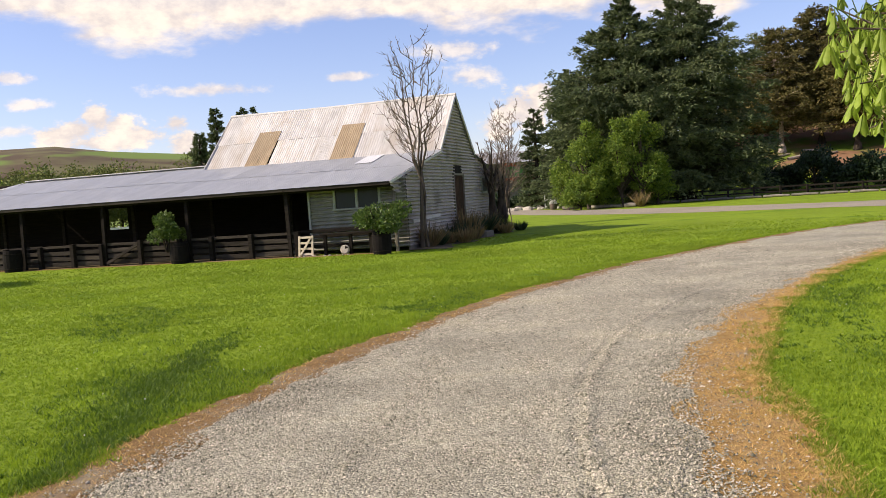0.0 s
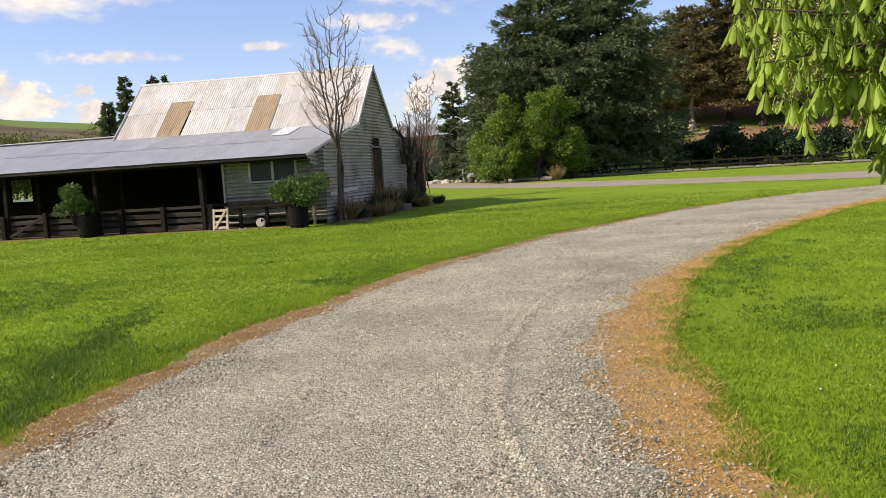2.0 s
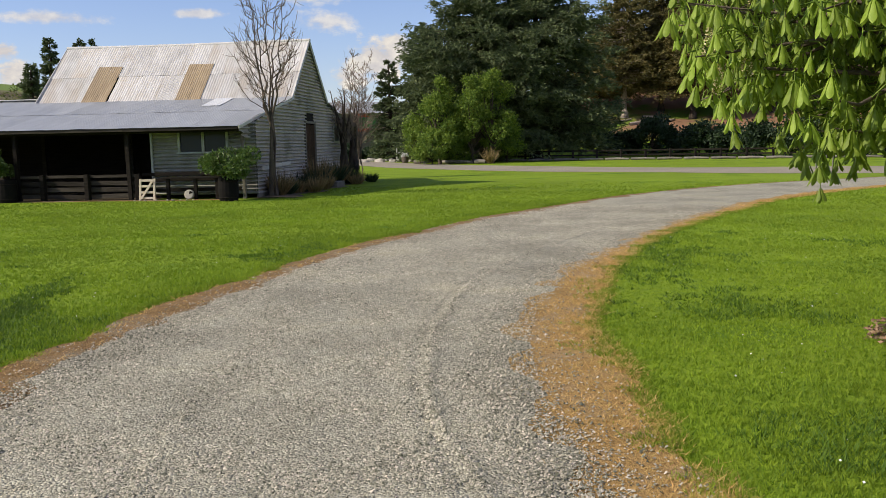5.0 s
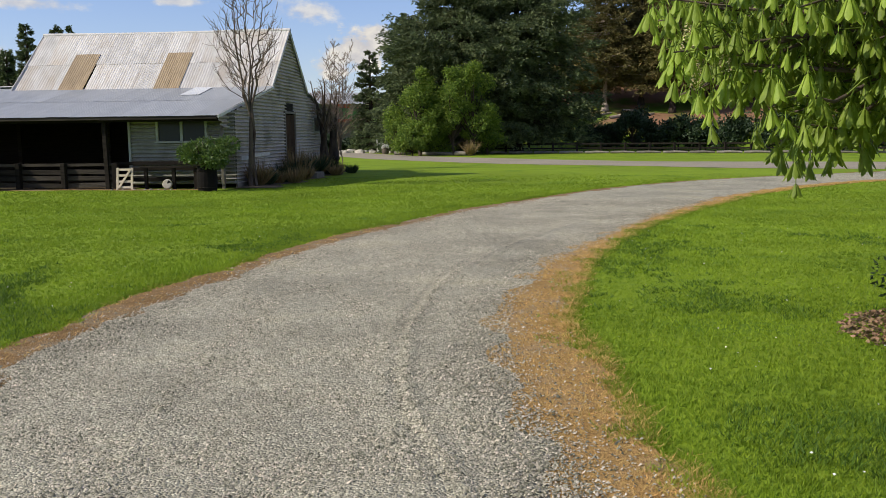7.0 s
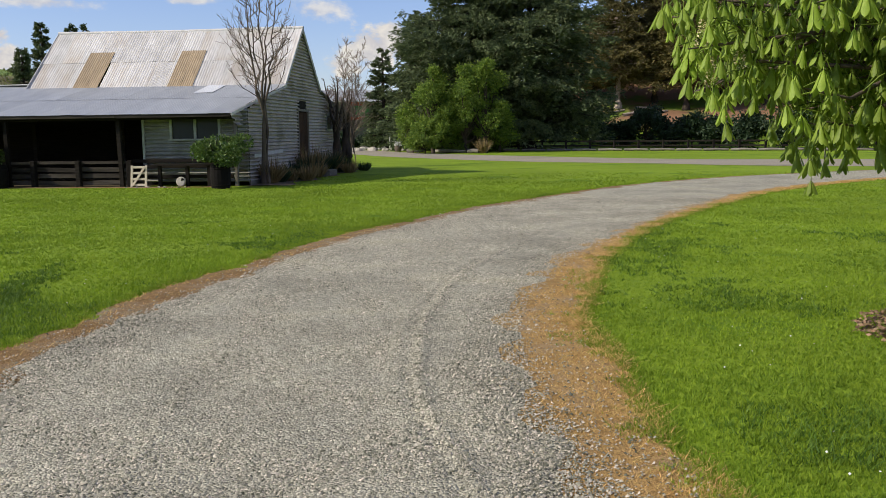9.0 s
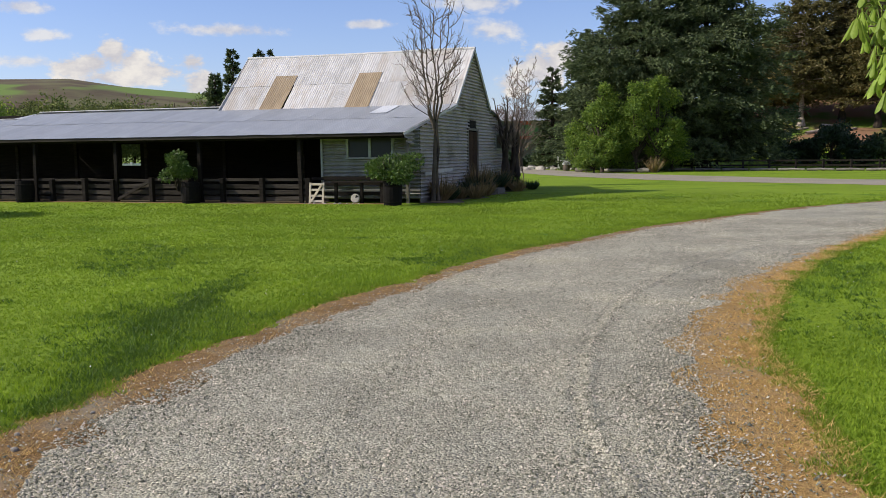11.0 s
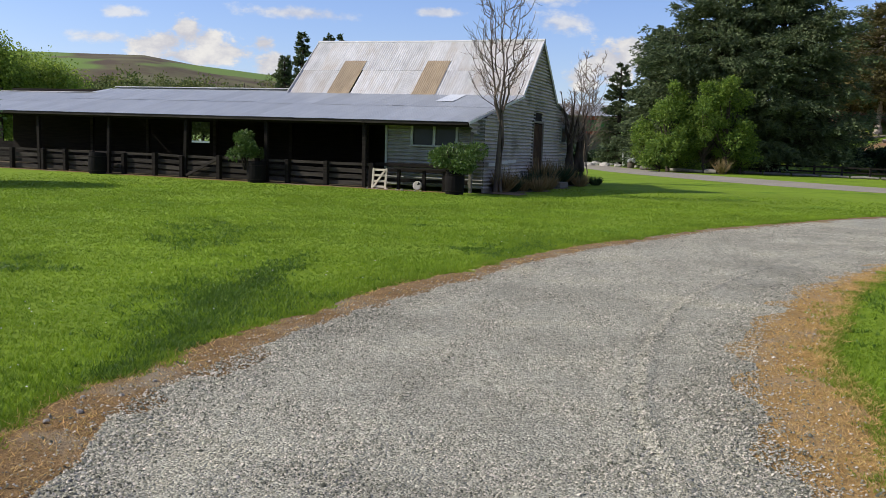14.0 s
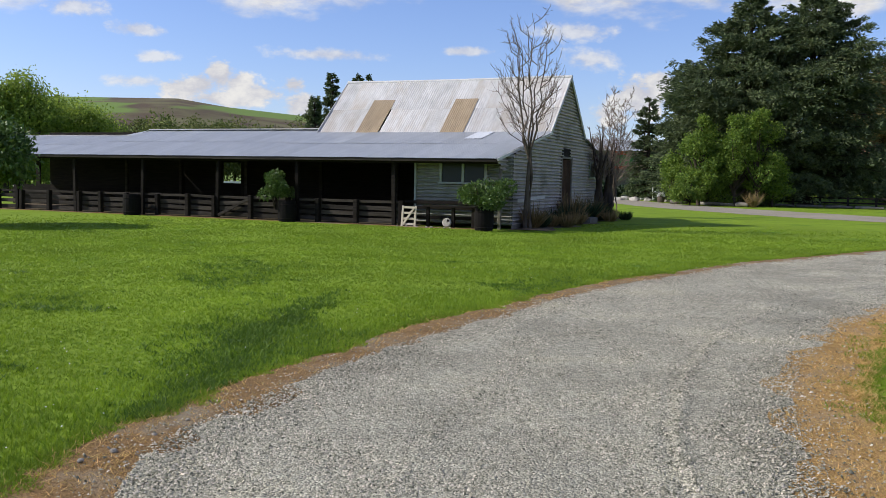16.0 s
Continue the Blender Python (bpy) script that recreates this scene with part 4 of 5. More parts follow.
def build_open_tree(where, label, seed):
    """A slim leafless tree: a short double trunk, four leaders, and sparse side branches that sweep out and up."""
    rs = np.random.RandomState(seed)
    t = thing("bare_tree", label, "tree", Matrix.Translation(where))
    part("trunk", mesh_of("trunk", *tube_data([(-0.05, 0, -0.05), (-0.02, 0.02, 0.9), (0.03, 0.0, 1.9), (0.0, 0.0, 2.7)], [0.10, 0.072, 0.066, 0.055], 9), M["bark"], True), t)
    part("trunk", mesh_of("trunk", *tube_data([(0.14, -0.06, -0.05), (0.07, 0.03, 0.8), (0.13, 0.02, 1.7), (0.06, 0.0, 2.6)], [0.06, 0.05, 0.05, 0.045], 8), M["bark"], True), t)
    twigs = []
    for x, y, top, z0 in ((-0.55, 0.1, 6.6, 2.4), (0.05, -0.1, 7.0, 2.5), (0.6, 0.05, 6.5, 2.3), (0.25, 0.5, 6.2, 2.5), (-0.3, -0.4, 6.0, 2.4)):
        k = np.linspace(0, 1, 10)
        pts = np.stack([x * k ** 0.7, y * k ** 0.7, z0 + (top - z0) * k], 1) + rs.normal(size=(10, 3)) * 0.045 * (k > 0)[:, None]
        part("limb", mesh_of("limb", *tube_data([tuple(p) for p in pts], list(0.042 - 0.036 * k), 6), M["bark"], True), t)
        for j in range(11):
            q = 0.08 + 0.88 * (j + rs.uniform(0, 1)) / 11
            i0 = min(int(q * 9), 8)
            p = pts[i0] + (pts[i0 + 1] - pts[i0]) * (q * 9 - i0)
            a = math.atan2(y, x) + rs.uniform(-1.9, 1.9)
            out = np.array([math.cos(a), math.sin(a), 0])
            ln = (0.45 + 1.15 * (1 - q)) * rs.uniform(0.65, 1.15)
            bend = [p, p + out * ln * 0.38 + (0, 0, ln * 0.22), p + out * ln * 0.66 + (0, 0, ln * 0.55), p + out * ln * 0.82 + (0, 0, ln * 0.95)]
            bend = [bend[0]] + [b + rs.normal(size=3) * 0.035 for b in bend[1:]]
            part("branch", mesh_of("branch", *tube_data(bend, [0.015, 0.012, 0.009, 0.005], 5), M["bark"], True), t)
            for m in range(11):
                c = rs.uniform(0.3, 3.0)
                i1 = min(int(c), 2)
                pp = bend[i1] + (bend[i1 + 1] - bend[i1]) * (c - i1)
                d = out * rs.uniform(-0.2, 1.0) + rs.normal(size=3) * 0.4 + (0, 0, rs.uniform(0.2, 0.9))
                d /= np.linalg.norm(d)
                l2 = ln * rs.uniform(0.18, 0.42)
                twigs.append(tube_data([pp, pp + d * l2 * 0.5 + rs.normal(size=3) * 0.012, pp + d * l2 + (0, 0, 0.15 * l2)], [0.008, 0.006, 0.004], 3))
    tagged(part("twig_mass", mesh_of("twig_mass", *join_data(twigs), M["twig"]), t), kind="stuff")
    return t


def build_leafy_tree(where, name, label, seed, height, radius, crown_z, count, material, leaf, bark="dark_bark", lobes=26, squash=0.8, droop=0.0):
    """Trunk, limbs to each lobe, and leaves on uneven lobes with gaps between them."""
    rs = np.random.RandomState(seed)
    t = thing(name, label, "tree", Matrix.Translation(where))
    part("trunk", mesh_of("trunk", *tube_data([(0, 0, -0.1), (0.05, 0.0, crown_z * 0.6), (0.0, 0.08, crown_z + 0.3 * (height - crown_z)), (0.1, 0.1, height * 0.85)], [height * 0.03, height * 0.022, height * 0.016, 0.03], 9), M[bark], True), t)
    limbs, P, D = [], [], []
    cz, hz = (crown_z + height) / 2, (height - crown_z) / 2
    for i in range(lobes):
        d = rs.normal(size=3)
        d /= np.linalg.norm(d)
        q = rs.uniform(0.35, 0.84) * (1 + 0.22 * math.sin(3 * math.atan2(d[1], d[0]) + seed))
        c = np.array([d[0] * radius * q, d[1] * radius * q, cz + d[2] * hz * q])
        lr = radius * rs.uniform(0.16, 0.36)
        start = np.array([0, 0, crown_z + (c[2] - crown_z) * 0.35])
        limbs.append(tube_data([start, (start + c) / 2 + (0, 0, -0.1), c], [height * 0.012, height * 0.008, 0.02], 5))
        m = int(count / lobes * rs.uniform(0.7, 1.3))
        n = rs.normal(size=(m, 3))
        n /= np.linalg.norm(n, axis=1, keepdims=True)
        rr = rs.uniform(0.5, 1.3, (m, 1)) * (1 + 0.25 * np.sin(n[:, :1] * 5 + n[:, 1:2] * 7 + i))
        p = c + n * lr * rr * (1, 1, squash)
        p[:, 2] -= droop * np.abs(rs.normal(size=m)) * lr
        P.append(p), D.append(n * 0.7 + rs.normal(size=(m, 3)) * 0.6 + (0, 0, -0.2 - droop * 2))
    tagged(part("limb_mass", mesh_of("limb_mass", *join_data(limbs), M[bark]), t), kind="stuff")
    P, D = np.concatenate(P), np.concatenate(D)
    part("crown", leaves("crown", P, D, rs.uniform(0.55, 1.3, len(P)) * leaf, leaf * 0.6, material, rs), t)
    return t


def build_conifer(where, label, seed, height, radius, clear, boughs, sprays, material, spray=0.42, bark="dark_bark", power=0.85, droop=0.25, trunk_r=None):
    """Whorls of flat drooping boughs, each a fan of needle sprays, round a straight trunk."""
    rs = np.random.RandomState(seed)
    t = thing("conifer", label, "tree", Matrix.Translation(where))
    tr = trunk_r or height * 0.022
    part("trunk", mesh_of("trunk", *tube_data([(0, 0, -0.3), (0.02, 0, 0.5), (0.0, 0.03, 1.4), (0.05, 0, height * 0.3), (0, 0.05, height * 0.7), (0, 0, height * 0.98)], [tr * 2.3, tr * 1.5, tr * 1.1, tr, tr * 0.6, 0.03], 9), M[bark], True), t)
    P, D, S, limbs = [], [], [], []
    for b in range(boughs):
        h = clear + (height - clear) * (1 - (1 - rs.uniform(0, 0.998)) ** 0.85)
        k = 1 - (h - clear) / (height - clear)
        reach = radius * (k ** power if power else min(1.0, 2.3 * k)) * rs.uniform(0.4, 1.15) + 0.25
        if h < clear + 0.12 * (height - clear):
            reach *= rs.uniform(0.75, 1.0)
        a = rs.uniform(0, 6.283)
        out = np.array([math.cos(a), math.sin(a), 0])
        side = np.array([-math.sin(a), math.cos(a), 0])
        rise = rs.uniform(-0.05, 0.25) * (1 - k) - droop * k * rs.uniform(0.5, 1.2)
        limbs.append(tube_data([(0, 0, h), out * reach * 0.5 + (0, 0, h + rise * reach * 0.35), out * reach * 0.92 + (0, 0, h + rise * reach * 0.8 + 0.1)], [0.05 * k + 0.025, 0.035 * k + 0.015, 0.01], 4))
        m = int(sprays * (0.35 + 0.65 * reach / radius))
        # branchlets off the bough, alternately to both sides, each feathered with sprays
        nb = 15
        ks = rs.uniform(0.18, 1.0, nb) ** 0.8
        sgn = np.where(np.arange(nb) % 2, 1.0, -1.0) * rs.uniform(0.5, 1.0, nb)
        ln = reach * (0.16 + 0.26 * np.sin(ks * 2.5)) * rs.uniform(0.6, 1.2, nb)
        w = rs.randint(0, nb, m)
        c = rs.uniform(0, 1, m)
        s = ks[w] + c * ln[w] * 0.55 / reach
        lat = sgn[w] * c * ln[w]
        z = h + rise * reach * s ** 1.3 - 0.35 * c * c * ln[w] + 0.45 * reach * np.clip(s - 0.7, 0, 0.4) ** 1.3 + rs.normal(size=m) * (0.04 + 0.010 * reach)
        p = out * (s * reach)[:, None] + side * lat[:, None] + rs.normal(size=(m, 3)) * 0.04
        p[:, 2] = z
        d = out * 0.75 + side * (sgn[w] * 0.7)[:, None] + rs.normal(size=(m, 3)) * 0.42
        d[:, 2] += rise * 0.5 - 0.3 + 0.9 * np.clip(s - 0.75, 0, 0.4)
        P.append(p), D.append(d), S.append(rs.uniform(0.6, 1.3, m) * spray)
    tagged(part("bough_mass", mesh_of("bough_mass", *join_data(limbs), M[bark]), t), kind="stuff")
    P, D, S = np.concatenate(P), np.concatenate(D), np.concatenate(S)
    part("foliage", leaves("foliage", P, D, S, S * 0.33, material, rs, 0.2), t)
    return t


# the two great conifers and their neighbours
build_conifer(spot(8.2, 76), "tall dark green conifer with drooping layered boughs", 11, 17.0, 5.5, 1.3, 400, 440, M["conifer"], 0.32, power=0)
build_conifer(spot(11.7, 77), "tall dense dark green conifer beside its twin", 12, 17.4, 5.7, 1.5, 410, 440, M["conifer"], 0.32, power=0)
build_conifer(spot(4.9, 80), "lower dark conifer at the edge of the group", 13, 12.2, 3.6, 0.2, 330, 260, M["conifer"], 0.32, power=0.65)
build_conifer(spot(2.4, 88), "slender dark conifer with open tiers", 14, 9.8, 2.4, 0.2, 140, 190, M["conifer"], 0.30, power=0.8)
for i, (az, dist, top) in enumerate(((-17.6, 95, 12.4), (-16.0, 99, 12.8), (-15.15, 101, 13.0), (-18.7, 93, 9.9))):
    build_conifer(spot(az, dist), "slender distant conifer rising behind the barn roof", 20 + i, top, 2.2, 1.0, 170, 110, M["conifer"], 0.34, power=0.95)
for i, (az, dist, el) in enumerate(((15.6, 104, 6.9), (17.2, 101, 8.6), (19.4, 104, 9.6), (21.3, 100, 8.6), (23.4, 104, 9.4), (26, 102, 9.6), (29, 104, 9.4), (32, 102, 9.8), (35, 104, 9.5), (16.6, 114, 7.0), (20.3, 116, 8.4), (24.6, 116, 8.6), (28, 116, 8.8))):
    p = spot(az, dist)
    gz = hill_height(p.x, p.y)
    top = 1.6 + dist * math.tan(radians(el)) - gz
    build_conifer(Vector((p.x, p.y, gz)), "bronzed brown-green conifer on the bare bank", 30 + i, top, 4.6, top * (0.27 if i == 1 else 0.2), 300, 190, M["brown_conifer"], 0.34,
                  "pale_bark" if i == 1 else "dark_bark", 0.42, 0.12, 0.26)
for i, (az, dist, h, r, n) in enumerate(((4.2, 72, 4.2, 1.7, 6000), (5.5, 70, 7.3, 2.2, 10000), (6.6, 71, 5.6, 2.0, 8000), (7.6, 70, 6.9, 2.0, 9000), (8.9, 70, 7.2, 2.2, 10000), (9.8, 71, 4.0, 1.6, 6000), (5.0, 68.5, 2.8, 1.7, 5000))):
    build_leafy_tree(spot(az, dist - 1), "spring_tree", "bright spring-green broadleaf tree in front of the conifers" if h > 5 else "low green broadleaf shrub below the conifers", 41 + i, h, r, 0.1, n, M["spring_leaf"], 0.19, lobes=20)
for i, (az, dist, h, r) in enumerate(((-33.8, 70, 8.3, 4.0), (-36.6, 68, 8.7, 4.2), (-41.0, 70, 9.2, 4.4), (-32.6, 75, 6.8, 2.4))):
    build_leafy_tree(spot(az, dist), "willow", "full light green willow with soft drooping leaves", 50 + i, h, r, 0.4, 56000, M["willow_leaf"], 0.2, lobes=60, droop=0.22)
for i in range(22):
    az = -44 + i * 1.2
    build_leafy_tree(spot(az, 112 + 9 * math.sin(i * 2.3)), "far_tree", "olive green tree in the far shelter belt", 60 + i, 8.3 + 1.0 * math.sin(i * 1.7), 4.2, 0.3, 7000, M["far_leaf"], 0.34, lobes=26)
build_leafy_tree(Vector((-18.35, 22.7, 0)), "garden_tree", "small dark-leaved tree on the lawn", 80, 3.5, 2.1, 0.8, 20000, M["shrub_leaf"], 0.15, lobes=34)


def build_hedge():
    rs = np.random.RandomState(90)
    for i, (az, dist, h, r) in enumerate([(16.2, 83, 1.9, 1.6), (17.6, 82, 2.4, 2.0), (18.9, 81, 3.7, 1.9), (20.3, 80, 2.9, 1.8), (21.7, 79, 3.2, 1.9), (23.3, 78, 2.9, 1.9),
                                         (25, 77, 3.1, 2.0), (27, 76, 3.0, 2.0), (29, 75, 2.9, 2.0), (31, 74, 3.1, 2.0), (33.2, 73, 3.0, 2.0), (35.4, 72, 3.0, 2.0)]):
        p = spot(az, dist)
        build_leafy_tree(Vector((p.x, p.y, hill_height(p.x, p.y))), "evergreen_shrub", "dark evergreen shrub with arching sprays below the bank", 91 + i, h, r, 0.1, 3600, M["dark_leaf"], 0.3, lobes=18)


build_hedge()
# shrubs at the barn
build_barrel(at_barn(3.35, -0.9), 0.31, 0.74)
build_shrub(at_barn(3.35, -0.9, 0.5), 0.95, 0.1, 1.25, 6500, M["shrub_leaf"], "bushy green shrub growing out of the dark barrel", 101, 0.10, 18)
build_barrel(at_barn(-4.1, -0.45), 0.33, 0.72)
build_shrub(at_barn(-4.55, -0.45, 0.4), 0.72, 0.1, 1.6, 2600, M["shrub_leaf"], "straggly pale green shrub in a dark barrel", 102, 0.10, 11)
build_barrel(at_barn(-10.95, -0.5), 0.34, 0.78)
build_open_tree(at_barn(4.05, 1.2), "tall leafless tree with slim wavy ascending branches by the barn corner", 110)
build_bare_tree(at_barn(4.15, 10.8), "gnarled dark climbing trunks by the barn's far corner", 111, 5, 4.1, 0.9, 0.12, material="dark_bark", n0=5, fork=1.5)
build_bare_tree(at_barn(4.35, 11.7), "gnarled dark tree with a twisted trunk by the barn", 113, 4, 3.6, 0.7, 0.13, material="dark_bark", n0=5, fork=1.7)
build_bare_tree(at_barn(3.95, 14.8), "slim leafless tree with many upright pale shoots", 112, 12, 6.1, 1.0, 0.026, n0=4, fork=1.2)


# ---- along the barn ----
def build_tussock(where, label, seed, height, radius, count, material):
    rs = np.random.RandomState(seed)
    a = rs.uniform(0, 6.283, count)
    q = np.sqrt(rs.uniform(0, 1, count)) * radius * 0.35
    P = np.stack([q * np.cos(a), q * np.sin(a), np.zeros(count)], 1)
    lean = rs.uniform(0.1, 1.0, count)
    D = np.stack([np.cos(a) * lean, np.sin(a) * lean, np.ones(count)], 1)
    t = thing("tussock", label, "plant", Matrix.Translation(where))
    part("foliage", leaves("foliage", P, D, rs.uniform(0.5, 1.1, count) * height, 0.03, M[material], rs), t)


for i, (u, v, h, m) in enumerate(((4.25, 2.1, 0.55, "dark_leaf"), (4.4, 2.9, 0.5, "straw"), (4.35, 3.6, 0.75, "dark_leaf"), (4.6, 4.3, 0.5, "straw"), (4.3, 4.9, 0.6, "dark_leaf"), (4.45, 5.5, 0.9, "dark_leaf"),
                                  (5.1, 8.9, 0.5, "straw"), (4.6, 9.4, 0.8, "dark_leaf"), (4.7, 10.3, 0.6, "straw"), (5.3, 10.9, 0.45, "dark_leaf"), (4.2, 5.95, 1.25, "straw"), (4.15, 1.6, 0.9, "straw"), (4.3, 8.15, 1.1, "dark_leaf"), (4.9, 3.2, 0.6, "straw"), (4.75, 5.1, 0.7, "straw"), (4.3, 9.0, 1.0, "straw"))):
    build_tussock(at_barn(u, v), "rusty strap-leaved tussock against the barn wall" if m == "straw" else "dark green strap-leaved clump against the barn wall", 200 + i, h, 0.5, 260, m)


def build_steps():
    s = thing("door_steps", "worn concrete block and steps below the barn door", "steps", BARN)
    part("landing", box("landing", (3.80, 6.3, 0), (4.45, 7.9, 0.42), M["concrete"], 0.03), s)
    part("step", box("step", (4.454, 6.4, 0), (4.9, 7.6, 0.22), M["concrete"], 0.02), s)


build_steps()


def build_disc():
    d = thing("round_drum", "round pale weathered drum lid resting on the fence rail", "drum", BARN @ pose(1.78, -0.12, 0.17, 80, 0, 8))
    V, F, S = [], [], 24
    for r, z in ((0.0, 0.06), (0.12, 0.06), (0.145, 0.05), (0.155, 0.0), (0.14, -0.06), (0.0, -0.06)):
        for s in range(S):
            a = 2 * math.pi * s / S
            V.append((r * math.cos(a), r * math.sin(a), z))
    for i in range(5):
        for s in range(S):
            t = (s + 1) % S
            F.append((i * S + s, i * S + t, (i + 1) * S + t, (i + 1) * S + s))
    part("drum_body", mesh_of("drum_body", V, F, M["rock"]), d)
    part("dark_wedge", mesh_of("dark_wedge", [(0, 0, 0.066), (0.03, 0.125, 0.066), (0.12, 0.05, 0.066)], [(2, 1, 0)], M["dark_wood"]), d)


build_disc()


def build_bench():
    b = thing("plank_bench", "dark timber plank bench under the barn windows", "bench", BARN)
    part("plank", box("plank", (0.9, -0.12, 0.66), (2.75, 0.16, 0.72), M["dark_wood"]), b)
    for u in (1.0, 1.9, 2.6):
        part("leg", box("leg", (u, -0.05, 0), (u + 0.1, 0.06, 0.66), M["dark_wood"]), b)


build_bench()
rs_rock = random.Random(21)


def rock_mesh(seed, r):
    bm = bmesh.new()
    bmesh.ops.create_icosphere(bm, subdivisions=2, radius=r)
    for v in bm.verts:
        n = noise.noise(v.co * (1.3 / r) + Vector((seed, 0, 0)))
        v.co *= 1 + 0.35 * n
        v.co.z *= 0.6
    me = bpy.data.meshes.new("stone")
    bm.to_mesh(me)
    bm.free()
    me.materials.append(M["rock"])
    return me


ROCKS = [rock_mesh(k * 3.1, 1.0) for k in range(4)]


def place_rock(p, r, label, group):
    ob = thing("stone", label, "stone", Matrix.Translation(p) @ pose(0, 0, 0, 0, 0, rs_rock.uniform(0, 360)) @ Matrix.Scale(r, 4), group, me=ROCKS[rs_rock.randint(0, 3)])
    return ob


for i in range(26):
    az, d = rs_rock.uniform(0.4, 5.6), rs_rock.uniform(78, 92)
    place_rock(spot(az, d, 0.05), rs_rock.uniform(0.15, 0.5), "pale rounded garden stone beyond the lane", "rockery stones")
for i in range(9):
    place_rock(at_barn(rs_rock.uniform(-0.2, 2.4), rs_rock.uniform(-0.5, -0.35), 0.02), rs_rock.uniform(0.03, 0.07), "small pale stone at the foot of the fence", "stones by the fence")
for i, (x, y, r) in enumerate(((-2.72, 4.5, 0.022), (-2.85, 4.75, 0.018), (-2.66, 4.85, 0.016), (-2.8, 4.3, 0.02), (-2.62, 5.2, 0.014))):
    place_rock(Vector((x, y, 0.02)), r, "loose pale stone on the dirt verge", "stones on the verge")


def build_log(a, b, r, label, bark="grey_wood", group="logs edging the lane"):
    a, b = Vector(a), Vector(b)
    lg = thing("log", label, "log", Matrix.Translation(a), group)
    d = b - a
    mid = d * 0.5 + Vector((0, 0, 0.03))
    V, F = tube_data([(0, 0, r), d * 0.25 + Vector((0.02, 0.02, r)), mid + Vector((0, 0, r)), d + Vector((0, 0, r))], [r, r * 1.1, r * 0.95, r * 0.8], 9)
    part("log_body", mesh_of("log_body", V + [Vector((0, 0, r)), d + Vector((0, 0, r))], F, M[bark], True), lg)


build_log(spot(3.9, 72.0), spot(4.9, 71.0), 0.16, "weathered pale log edging the lane")
build_log(spot(5.6, 70.2), spot(7.6, 67.6), 0.13, "long weathered pale log edging the lane")
build_log(spot(7.8, 67.4), spot(8.5, 66.6), 0.17, "short weathered log edging the lane")
for i in range(16):
    build_log(spot(9.6 + i * 1.6, 72 - 0.25 * i), spot(11.1 + i * 1.6, 71.8 - 0.25 * i), 0.10, "low timber edging at the foot of the trees", "grey_wood")
for az, d, az2, d2, r in ((16.6, 98.0, 17.6, 99.5, 0.12), (17.5, 97.0, 18.8, 98.6, 0.16), (18.3, 101.0, 19.6, 100.2, 0.10), (16.0, 99.0, 16.5, 97.4, 0.08), (19.4, 97.5, 20.2, 99.0, 0.13)):
    p, q = spot(az, d), spot(az2, d2)
    build_log((p.x, p.y, hill_height(p.x, p.y)), (q.x, q.y, hill_height(q.x, q.y)), r, "pale fallen limb lying on the bare bank", "pale_bark", "fallen limbs on the bank")
build_tussock(spot(8.75, 66.6), "tall straw-coloured dry tussock beside the lane", 230, 1.3, 0.5, 260, "straw")


def build_far_fence():
    f = thing("board_fence", "low dark board fence below the conifers", "fence")
    pts = [spot(9.5 + k * 1.5, 73.5 - 0.35 * k) for k in range(18)]
    for a, b in zip(pts[:-1], pts[1:]):
        for p in (a,):
            g = hill_height(p.x, p.y)
            part("fence_post", beam("fence_post", p + Vector((0, 0, g - 0.1)), p + Vector((0, 0, g + 0.85)), 0.14, 0.16, M["dark_wood"]), f)
        for z in (0.4, 0.75):
            part("rail", beam("rail", a + Vector((0, 0, z)), b + Vector((0, 0, z)), 0.05, 0.12, M["dark_wood"]), f)


build_far_fence()


def build_white_fence():
    f = thing("white_fence", "white painted rail fence in the paddock behind the shed", "fence")
    pts = [spot(-26 + k * 2.2, 58 + k * 0.4) for k in range(9)]
    for a, b in zip(pts[:-1], pts[1:]):
        part("fence_post", beam("fence_post", a, a + Vector((0, 0, 1.25)), 0.12, 0.12, M["white"]), f)
        for z in (0.4, 0.75, 1.1):
            part("rail", beam("rail", a + Vector((0, 0, z)), b + Vector((0, 0, z)), 0.04, 0.13, M["white"]), f)


build_white_fence()


def build_far_shed():
    s = thing("machinery_shed", "red-trimmed farm shed with a green door and grey roof", "shed", Matrix.Translation(spot(-0.6, 104)) @ pose(0, 0, 0, 0, 0, 8))
    part("wall", box("wall", (-5, 0, 0), (5, 5, 5.2), M["grey_wood"], 0.02), s)
    part("door", box("door", (1.9, -0.06, 3.5), (3.9, -0.01, 4.7), M["green_paint"], 0.01), s)
    part("trim", box("trim", (1.5, -0.1, 4.75), (4.4, -0.02, 5.15), M["red"], 0.01), s)
    part("trim", box("trim", (1.5, -0.1, 3.1), (4.4, -0.02, 3.45), M["red"], 0.01), s)
    V = [(-5.4, -0.6, 5.2), (5.4, -0.6, 5.2), (5.4, 2.5, 6.6), (-5.4, 2.5, 6.6), (5.4, 5.6, 5.2), (-5.4, 5.6, 5.2)]
    part("roof", mesh_of("roof", V, [(0, 1, 2, 3), (3, 2, 4, 5)], M["galv"]), s)


build_far_shed()


for i, (az, d, h, r) in enumerate(((0.5, 96, 1.5, 1.3), (1.5, 95, 1.8, 1.4), (2.6, 94, 2.2, 1.6), (-0.6, 97, 1.4, 1.3))):
    build_leafy_tree(spot(az, d), "garden_shrub", "dark rounded garden shrub beyond the lane", 130 + i, h, r, 0.1, 2500, M["dark_leaf"], 0.26, lobes=14)


